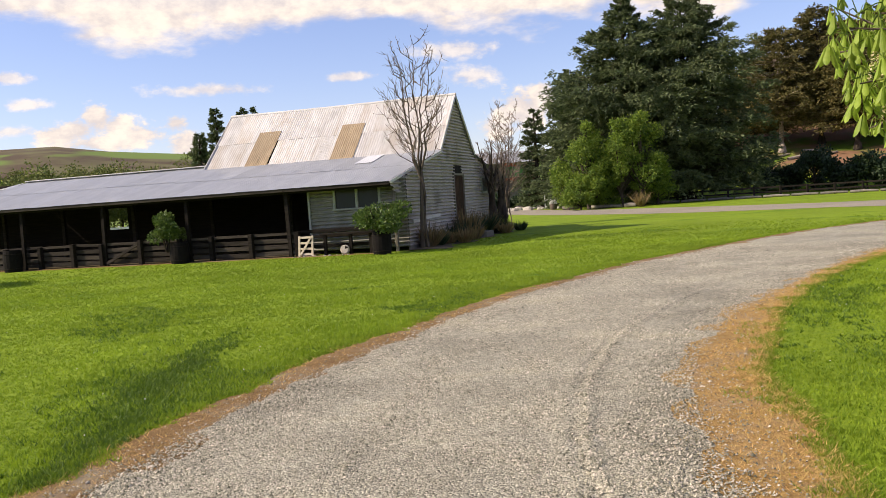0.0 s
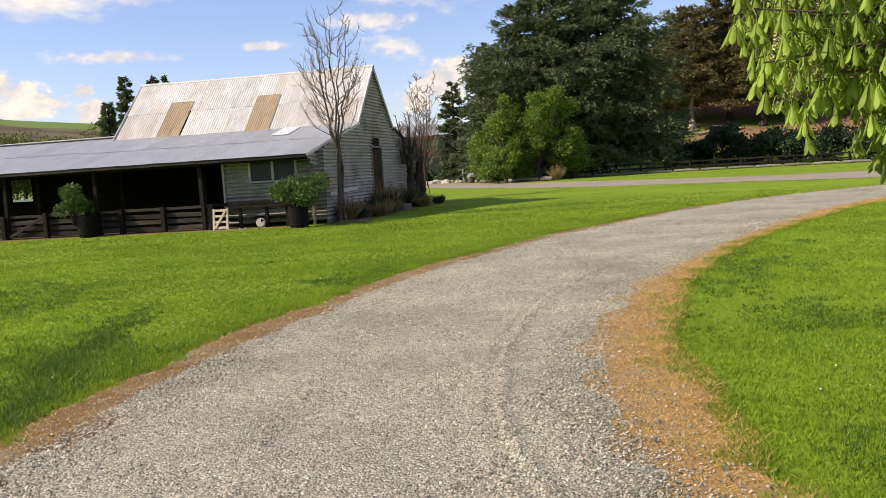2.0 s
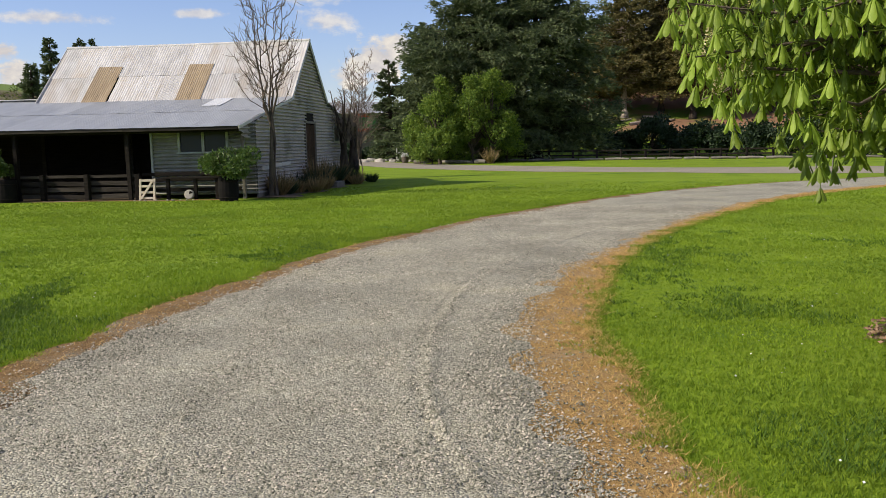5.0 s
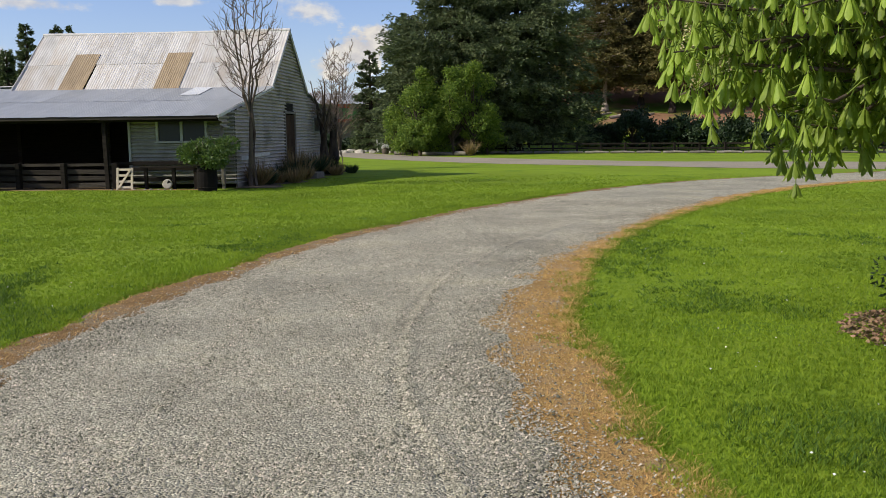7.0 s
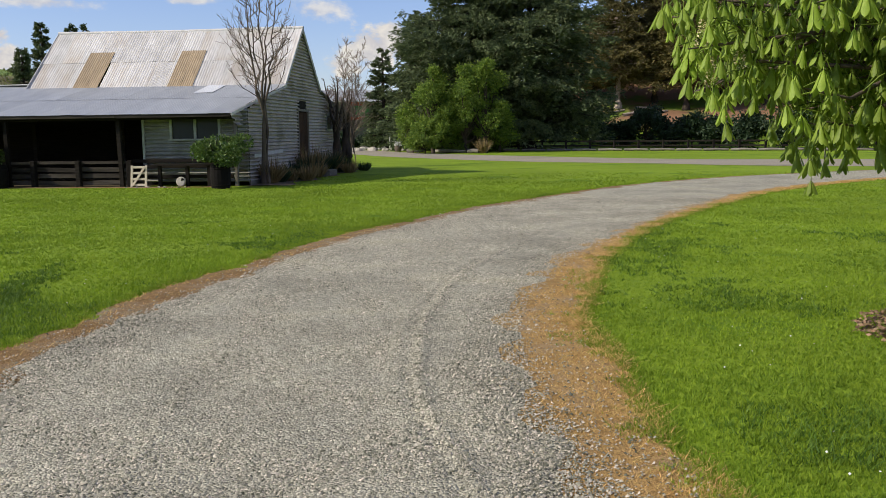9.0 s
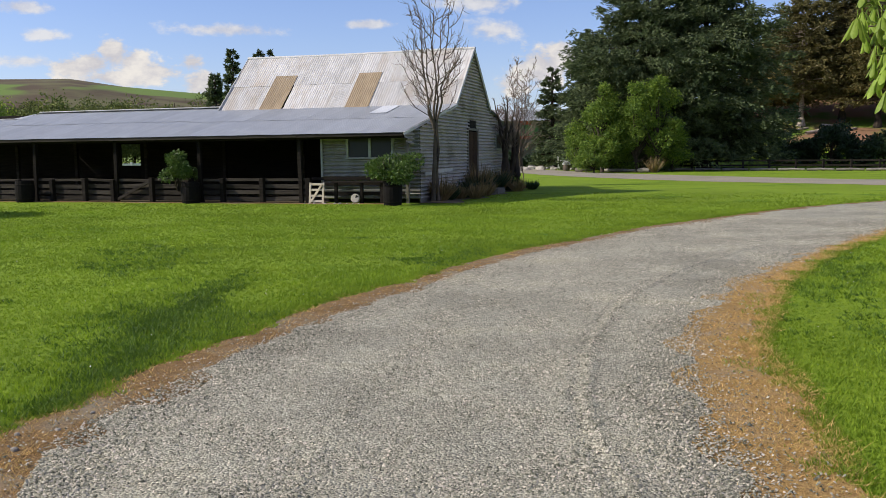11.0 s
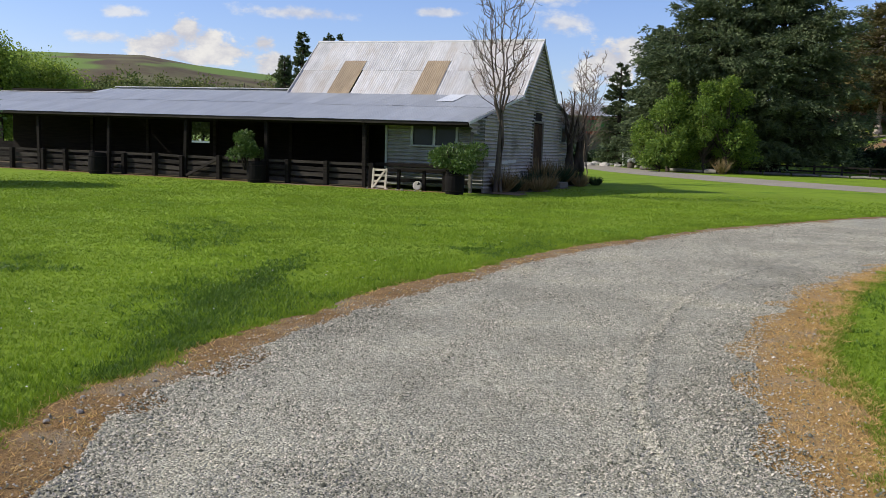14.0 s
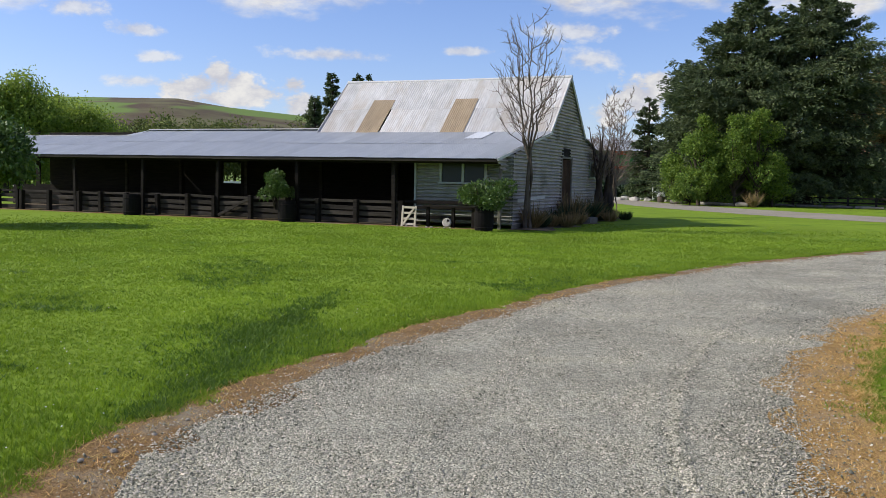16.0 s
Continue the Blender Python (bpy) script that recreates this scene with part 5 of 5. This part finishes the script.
def build_garden_frame():
    g = thing("garden_trellis", "small white timber garden trellis by the lane", "trellis", Matrix.Translation(spot(2.75, 82)))
    for x in (0, 0.9):
        part("upright", box("upright", (x, 0, 0), (x + 0.09, 0.09, 1.6), M["white"]), g)
    for z in (0.15, 0.75, 1.5):
        part("rail", box("rail", (0.094, 0.01, z), (0.896, 0.07, z + 0.09), M["white"]), g)
    b = thing("flower_tub", "brown tub of white flowers beside the lane", "planter", Matrix.Translation(spot(3.3, 76)))
    part("tub", barrel_mesh("tub", 0.3, 0.5, M["bark"]), b)
    rs = np.random.RandomState(7)
    n = 160
    d = rs.normal(size=(n, 3))
    d /= np.linalg.norm(d, axis=1, keepdims=True)
    d[:, 2] = np.abs(d[:, 2])
    part("flower_head", leaves("flowers", d * 0.24 + (0, 0, 0.5), d, 0.12, 0.09, M["white"], rs), b)
    w = thing("white_marker", "small white board marker standing by the shrub", "marker", Matrix.Translation(spot(4.55, 71.5)))
    part("board", box("board", (-0.12, 0, 0), (0.12, 0.04, 0.55), M["white"]), w)


build_garden_frame()


def build_sapling():
    for az, d in ((28.4, 39), (29.3, 40)):
        s = thing("tree_stake", "grey timber tree stake on the lawn", "stake", Matrix.Translation(spot(az, d)), "stakes on the lawn")
        part("stake", beam("stake", (0, 0, -0.05), (0.06, 0, 1.5), 0.05, 0.05, M["grey_wood"]), s)


build_sapling()


# ---- horse chestnut ----
def leaflet_data(rs, length, width, tilt, turn):
    """One drooping obovate leaflet hanging from the origin, roofed along its rib."""
    prof = [(0.0, 0.06), (0.2, 0.30), (0.42, 0.62), (0.62, 0.92), (0.76, 1.0), (0.9, 0.70), (1.0, 0.08)]
    V, F = [], []
    for t, w in prof:
        out = length * tilt * t ** 0.75
        drop = -length * t * math.cos(tilt * 0.8) + 0.05 * length * math.sin(math.pi * min(t * 2.5, 1))
        for s in (-1, 0, 1):
            V.append(Vector((s * width * 0.5 * w, out - (0.22 * width * w if s else 0.0), drop)))
    R = Matrix.Rotation(turn, 3, "Z")
    V = [R @ v for v in V]
    for i in range(len(prof) - 1):
        for c in (0, 1):
            k = i * 3 + c
            F.append((k, k + 1, k + 4, k + 3))
    return V, F


def cluster_mesh(seed, size):
    """A palmate leaf hung like a half-shut umbrella: five leaflets from one stalk."""
    rs = random.Random(seed)
    items = [tube_data([(0, 0, 0.05 * size / 0.17), (0, 0, 0)], [0.004, 0.005], 4)]
    n = rs.choice((5, 5, 6))
    open_ = rs.uniform(0.30, 0.58)
    for i in range(n):
        items.append(leaflet_data(rs, size * rs.uniform(0.86, 1.08), size * 0.28, open_ * rs.uniform(0.85, 1.2), 6.283 * i / n + rs.uniform(-0.12, 0.12)))
    V, F = join_data(items)
    return mesh_of("leaf", V, F, M["chestnut_leaf"], True)


def build_chestnut():
    rs = np.random.RandomState(301)
    RAD = np.array([2.5, 2.5, 2.35])
    tree = thing("chestnut_tree", "young horse chestnut with drooping fresh green leaves and flower buds", "tree", Matrix.Translation((4.58, 6.05, 0.2)))
    part("trunk", mesh_of("trunk", *tube_data([(0, 0, -0.25), (0.03, 0, 0.8), (0, 0.03, 1.6), (0.04, 0, 3.2), (0, 0, 4.4)], [0.13, 0.10, 0.085, 0.06, 0.02], 10), M["bark"], True), tree)
    tips = []
    for i in range(92):
        d = rs.normal(size=3)
        d /= np.linalg.norm(d)
        if i % 3 == 0:
            d[2] = -abs(d[2])
        if d[2] < -0.8:
            d[2] *= 0.6
        if i < 64:
            d[0] = -abs(d[0])
        end = d * RAD * rs.uniform(0.75, 0.97) + (0, 0, 2.90)
        start = np.array([0, 0, float(np.clip(1.5 + 0.5 * (end[2] - 1.2), 1.2, 4.0))])
        m1 = start + (end - start) * 0.4 + (0, 0, 0.12) + rs.normal(size=3) * 0.08
        m2 = start + (end - start) * 0.75 + rs.normal(size=3) * 0.1
        part("branch", mesh_of("branch", *tube_data([start, m1, m2, end], [0.03, 0.02, 0.013, 0.006], 6), M["bark"], True), tree)
        for k in np.linspace(0.35, 1.0, 9):
            base = start + (m1 - start) * k / 0.4 if k < 0.4 else (m1 + (m2 - m1) * (k - 0.4) / 0.35 if k < 0.75 else m2 + (end - m2) * (k - 0.75) / 0.25)
            for j in range(5):
                off = rs.normal(size=3) * (0.16, 0.16, 0.12)
                tips.append((base + off, base))
    kinds = [cluster_mesh(400 + k, 0.19) for k in range(8)]
    # keep the crown's own rounded outline
    inside = [(p, b) for p, b in tips if (((p - (0, 0, 2.90)) / (RAD * 0.95)) ** 2).sum() < 1.0]
    # no two leaves hang in the same place
    ok, taken = [], np.empty((0, 3))
    for p, b in inside:
        if not len(taken) or (((taken - p) * (1, 1, 0.75)) ** 2).sum(1).min() > 0.098 ** 2:
            ok.append((p, b))
            taken = np.vstack([taken, p])
    ok.sort(key=lambda q: q[0][0])
    for n, (p, b) in enumerate(ok[:320]):
        ob = part("leaf", kinds[n % 8], tree)
        ob.matrix_local = pose(*p, rs.uniform(-8, 8), rs.uniform(-8, 8), rs.uniform(0, 360)) @ Matrix.Scale(rs.uniform(0.55, 1.0), 4)
    rest = []
    for n, (p, b) in enumerate(ok[320:]):
        me = kinds[n % 8]
        m = pose(*p, rs.uniform(-8, 8), rs.uniform(-8, 8), rs.uniform(0, 360)) @ Matrix.Scale(rs.uniform(0.55, 1.0), 4)
        rest.append(([m @ v.co for v in me.vertices], [tuple(f.vertices) for f in me.polygons]))
    if rest:
        tagged(part("leaf_mass", mesh_of("leaf_mass", *join_data(rest), M["chestnut_leaf"], True), tree), kind="stuff")
    stalks = [tube_data([b, (np.array(b) + p) / 2 + (0, 0, 0.05), np.array(p) + (0, 0, 0.045)], [0.006, 0.005, 0.004], 4) for p, b in ok]
    tagged(part("stalk_mass", mesh_of("stalk_mass", *join_data(stalks), M["spring_leaf"]), tree), kind="stuff")
    # upright flower candles
    for n in range(26):
        p = ok[int(rs.uniform(0, 420))][1]
        q = rs.uniform(0, 1, 90)
        a = rs.uniform(0, 6.283, 90)
        P = np.stack([(1.1 - q) * 0.034 * np.cos(a), (1.1 - q) * 0.034 * np.sin(a), q * 0.2], 1) + p
        D = np.stack([np.cos(a), np.sin(a), np.full(90, 0.4)], 1)
        tagged(part("flower_candle", leaves("flower_candle", P, D, 0.022, 0.016, M["blossom"], rs), tree, "cream budding flower candle"), kind="stuff")


build_chestnut()
build_shrub(spot(34.6, 7.4), 0.42, 0.1, 0.75, 500, M["dark_leaf"], "sparse twiggy dark shrub under the chestnut", 310, 0.05, 8)


# ---- loose stones, grass ----
def polar(rs, n, r0, r1, a0=-38.0, a1=38.0, power=1.0):
    r = r0 + (r1 - r0) * rs.uniform(0, 1, n) ** power
    a = np.radians(rs.uniform(a0, a1, n))
    return np.stack([r * np.sin(a), r * np.cos(a)], 1), r


def build_stones():
    rs = np.random.RandomState(501)
    P, r = polar(rs, 520000, 2.6, 22.0, power=1.25)
    L_, R_ = side_of(P, LS[::4]), side_of(P, RS[::4])
    stray = rs.uniform(0, 1, len(P)) < 0.09
    keep = (L_ > 0.02 + 0.06 * rs.normal(size=len(P)) - 0.3 * stray) & (R_ < -0.04 + 0.10 * rs.normal(size=len(P)) + 0.5 * stray + 0.12 * np.clip((7 - P[:, 1]) / 3, 0, 1)) & (side_of(P, OS[::4]) < -0.05)
    P, r = P[keep], r[keep]
    # coarser stones thrown up beside the wheel tracks
    for line, count in zip(TRACK_LINES, (2600, 900)):
        i = rs.randint(0, 110, count)
        t = np.gradient(line, axis=0)[i]
        t /= np.linalg.norm(t, axis=1, keepdims=True)
        w = line[i] + t * rs.uniform(-0.06, 0.06, (count, 1)) + np.stack([t[:, 1], -t[:, 0]], 1) * (0.08 + 0.05 * rs.normal(size=(count, 1)))
        P, r = np.concatenate([P, w]), np.concatenate([r, np.hypot(w[:, 0], w[:, 1]) + 6.0])
    n = len(P)
    s = rs.uniform(0.0035, 0.0085, n) * (1 + r * 0.035) * np.where(rs.uniform(0, 1, n) < 0.03, 1.6, 1.0)
    base = np.array([[1, 0, 0], [0, 1, 0], [-1, 0, -0.1], [0, -1, -0.1], [0, 0, 0.75]], float)
    V = base[None] * (1 + 0.35 * rs.normal(size=(n, 5, 1))) * s[:, None, None]
    a = rs.uniform(0, 6.283, n)
    c, si = np.cos(a)[:, None], np.sin(a)[:, None]
    X, Y = V[..., 0] * c - V[..., 1] * si, V[..., 0] * si + V[..., 1] * c
    Z = V[..., 2] + 0.024 + rut_height(P)[:, None] + X * rs.normal(size=(n, 1)) * 0.4
    V = np.stack([X + P[:, :1], Y + P[:, 1:], Z], -1).reshape(-1, 3)
    f = np.array([[0, 1, 4], [1, 2, 4], [2, 3, 4], [3, 0, 4]])
    F = (np.arange(n)[:, None, None] * 5 + f[None]).reshape(-1, 3)
    tagged(new("gravel", fast_mesh("gravel", V, F, M["stone"])), "loose grey crushed gravel lying on the driveway", "gravel", kind="stuff")


def blades(name, P, r, material, label, rs, h, per, category="grass", flop=0.55):
    n = len(P)
    B = np.repeat(P, per, 0) + rs.normal(size=(n * per, 2)) * 0.012
    rr = np.repeat(r, per)
    a = rs.uniform(0, 6.283, n * per)
    hh = np.repeat(h, per) * rs.uniform(0.5, 1.2, n * per)
    w = (0.0022 + 0.00042 * rr) * rs.uniform(0.7, 1.4, n * per)
    lean = rs.normal(size=(n * per, 2)) * flop
    dx, dy = np.cos(a) * w, np.sin(a) * w
    z0 = np.full(n * per, -0.002)
    V = np.stack([np.stack([B[:, 0] - dx, B[:, 1] - dy, z0], 1), np.stack([B[:, 0] + dx, B[:, 1] + dy, z0], 1),
                  np.stack([B[:, 0] + lean[:, 0] * hh, B[:, 1] + lean[:, 1] * hh, hh], 1)], 1).reshape(-1, 3)
    F = np.arange(n * per * 3).reshape(-1, 3)
    tagged(new(name, fast_mesh(name, V, F, M[material])), label, category, kind="stuff")


def build_grass():
    rs = np.random.RandomState(601)
    P, r = polar(rs, 260000, 3.0, 36.0, power=1.35)
    L_, O_ = side_of(P, LO[::4]), side_of(P, OS[::4])
    jag = np.array([wob(p[0], p[1], 3.0, 40.0) + 0.6 * wob(p[0], p[1], 8.0, 43.0) for p in P]) * 0.2 + 0.05 * rs.normal(size=len(P))
    keep = (L_ < 0.02 + jag) | (O_ > -0.03 + jag)
    keep &= ~((P[:, 1] + 0.227 * P[:, 0] > 26.6) & (P[:, 0] < -2.6))
    keep &= rs.uniform(0, 1, len(P)) < np.clip((36 - r) / 14, 0, 1)
    lush = np.array([wob(p[0], p[1], 0.5, 50.0) for p in P])
    near = np.minimum(np.abs(L_), 1.2) / 1.2
    h = (0.024 + 0.016 * lush + 0.022 * (1 - near) * (L_ < 0)) * (1 + r * 0.012)
    blades("grass", P[keep], r[keep], "blade", "short mown lawn grass with thicker tufts at the edges", rs, np.maximum(h[keep], 0.012), 3)
    n = 46000
    i = (95 + 480 * rs.uniform(0, 1, n) ** 1.4).astype(int)
    t = 1.12 - 1.45 * rs.uniform(0, 1, n) ** 1.3
    P = RS[i] + (OS[i] - RS[i]) * t[:, None] + rs.normal(size=(n, 2)) * 0.04
    r = np.hypot(P[:, 0], P[:, 1])
    patch = np.array([wob(p[0], p[1], 1.8, 70.0) for p in P])
    keep = (patch > -0.2 + 0.25 * rs.normal(size=n)) & (rs.uniform(0, 1, n) < np.maximum(0.1, 0.12 + 0.85 * t))
    P2, r2 = polar(rs, 30000, 3.0, 16.0, -40, 10)
    L2 = side_of(P2, LS[::4])
    k2 = (L2 < 0.0) & (side_of(P2, LO[::4]) > -0.06 + 0.05 * rs.normal(size=len(P2))) & (rs.uniform(0, 1, len(P2)) < np.where(P2[:, 1] < 6.0, 0.9, 0.4))
    P, r = np.concatenate([P[keep], P2[k2]]), np.concatenate([r[keep], r2[k2]])
    blades("dry_grass", P, r, "dry_grass", "scorched orange stubble beside the gravel", rs, np.full(len(P), 0.034), 4, "dry grass", 1.5)
    n = 1500
    i = (170 + 330 * rs.uniform(0, 1, n) ** 1.4).astype(int)
    Pg = RS[i] + (OS[i] - RS[i]) * rs.uniform(0.4, 1.1, (n, 1))
    k3 = np.array([wob(p[0], p[1], 2.2, 90.0) for p in Pg]) > 0.22
    blades("verge_grass", Pg[k3], np.hypot(Pg[k3, 0], Pg[k3, 1]), "blade", "thin green grass coming through the scorched verge", rs, np.full(k3.sum(), 0.04), 6)
    # darker clover in drifts on the lawn; the placed bumps paint shaded patches
    n = 110000
    P, r = polar(rs, n, 3.4, 17.0, -40, 36)
    L_, O_ = side_of(P, LO[::4]), side_of(P, OS[::4])
    f = np.array([wob(p[0] * 0.75 + p[1] * 0.4, p[1] * 0.7 - p[0] * 0.3, 0.55, 120.0) + 0.5 * wob(p[0], p[1], 2.3, 121.0) for p in P])
    f = f * 0.8 + 0.45 * np.exp(-(((P[:, 0] + 3.35 + 0.12 * (P[:, 1] - 7.6)) / 0.5) ** 2 + ((P[:, 1] - 7.6) / 2.2) ** 2)) + 0.6 * np.exp(-(((P[:, 0] + 6.3) / 1.1) ** 2 + ((P[:, 1] - 9.2) / 0.35) ** 2)) + 0.85 * np.exp(-(((P[:, 0] - 2.6) / 1.1) ** 2 + ((P[:, 1] - 4.1) / 0.8) ** 2)) - 0.05
    k4 = ((L_ < -0.05) | (O_ > 0.1)) & (f > 0.12 + 0.4 * rs.uniform(0, 1, n))
    blades("clover", P[k4], r[k4], "clover", "drifts of darker lush clover in the lawn, some standing for shade", rs, np.full(k4.sum(), 0.042), 3, "clover", 0.8)
    # ragged tufts where the lawn meets the dirt
    for line, side, name in ((LO, 1.0, "rim_tufts"), (OS, -1.0, "outer_rim_tufts")):
        n = 9000
        i = (95 + 330 * rs.uniform(0, 1, n) ** 1.3).astype(int)
        t = np.gradient(line, axis=0)[i]
        t /= np.linalg.norm(t, axis=1, keepdims=True)
        reach = np.array([wob(p[0], p[1], 2.6, 141.0) + 0.7 * wob(p[0], p[1], 7.5, 142.0) for p in line[i]])
        off = -0.14 + (0.17 + 0.24 * reach) * rs.uniform(0, 1, n)
        Pt = line[i] + t * rs.uniform(-0.05, 0.05, (n, 1)) + np.stack([t[:, 1], -t[:, 0]], 1) * (off * side)[:, None]
        tall = np.clip(0.030 + 0.022 * reach, 0.016, 0.06)
        blades(name, Pt, np.hypot(Pt[:, 0], Pt[:, 1]), "blade", "ragged green tufts hanging over the lawn's rim", rs, tall, 5, "grass", 0.7)
    # shadow streak beside the drive: its shade is the blades' dark green
    streak = spline(SHADE_STREAK, 200)
    n = 3000
    i = (199 * rs.uniform(0.02, 1, n) ** 0.6).astype(int)
    q = streak[i] + rs.normal(size=(n, 2)) * (0.14, 0.45)
    thin = np.array([wob(p[0], p[1], 1.6, 150.0) for p in q])
    q = q[(thin + 0.25 * rs.normal(size=n) > -0.05) & (side_of(q, LO[::4]) < -0.02)]
    blades("lush_grass", q, np.hypot(q[:, 0], q[:, 1]), "clover", "dark grass blades drawing a shadow streak beside the drive", rs, np.full(len(q), 0.048), 6, "grass", 0.7)
    # bark mulch round the chestnut
    n = 2600
    a, q = rs.uniform(0, 6.283, n), np.sqrt(rs.uniform(0, 1, n)) * 0.95
    Pm = np.stack([4.95 + q * np.cos(a), 6.25 + q * np.sin(a), rs.uniform(0.005, 0.05, n)], 1)
    D = rs.normal(size=(n, 3)) * (1, 1, 0.2)
    tagged(new("bark_mulch", leaves("bark_mulch", Pm, D, rs.uniform(0.03, 0.08, n), 0.03, M["bark_chip"], rs)), "brown bark chips spread under the chestnut", "mulch", kind="stuff")


def build_daisies():
    rs = np.random.RandomState(640)
    P, r = polar(rs, 260, 4.0, 17.0)
    L_, O_ = side_of(P, LO[::4]), side_of(P, OS[::4])
    P = P[(L_ < -0.2) | (O_ > 0.2)]
    n = len(P)
    V = np.concatenate([P, np.full((n, 1), 0.035)], 1)
    D = rs.normal(size=(n, 3)) * (1, 1, 0.1)
    tagged(new("daisies", leaves("daisies", V, D, 0.016, 0.014, M["white"], rs)), "tiny white daisies scattered over the lawn", "flowers", kind="stuff")


edge_a = np.array([tuple(at_barn(u, -0.12).xy) for u in np.linspace(-21, 3.2, 160)])
edge_b = np.array([tuple(at_barn(u, -0.42 - 0.08 * math.sin(u * 1.7)).xy) for u in np.linspace(-21, 3.2, 160)])
tagged(new("yard_edge", ribbon("yard_edge", edge_b, edge_a, 3, 0.004, 0.02, M["dirt"], 0.06, 31.0)), "strip of bare orange dirt at the foot of the fence", "verge", kind="structure")
base_a = np.array([tuple(at_barn(3.72, v).xy) for v in np.linspace(0.2, 13, 90)])
base_b = np.array([tuple(at_barn(4.95 + 0.25 * math.sin(v * 2.1), v).xy) for v in np.linspace(0.2, 13, 90)])
tagged(new("garden_bed", ribbon("garden_bed", base_a, base_b, 4, 0.01, 0.03, M["earth"], 0.08, 33.0)), "dark earth planting bed along the barn's end wall", "garden bed", kind="structure")
build_stones()
build_grass()
build_daisies()
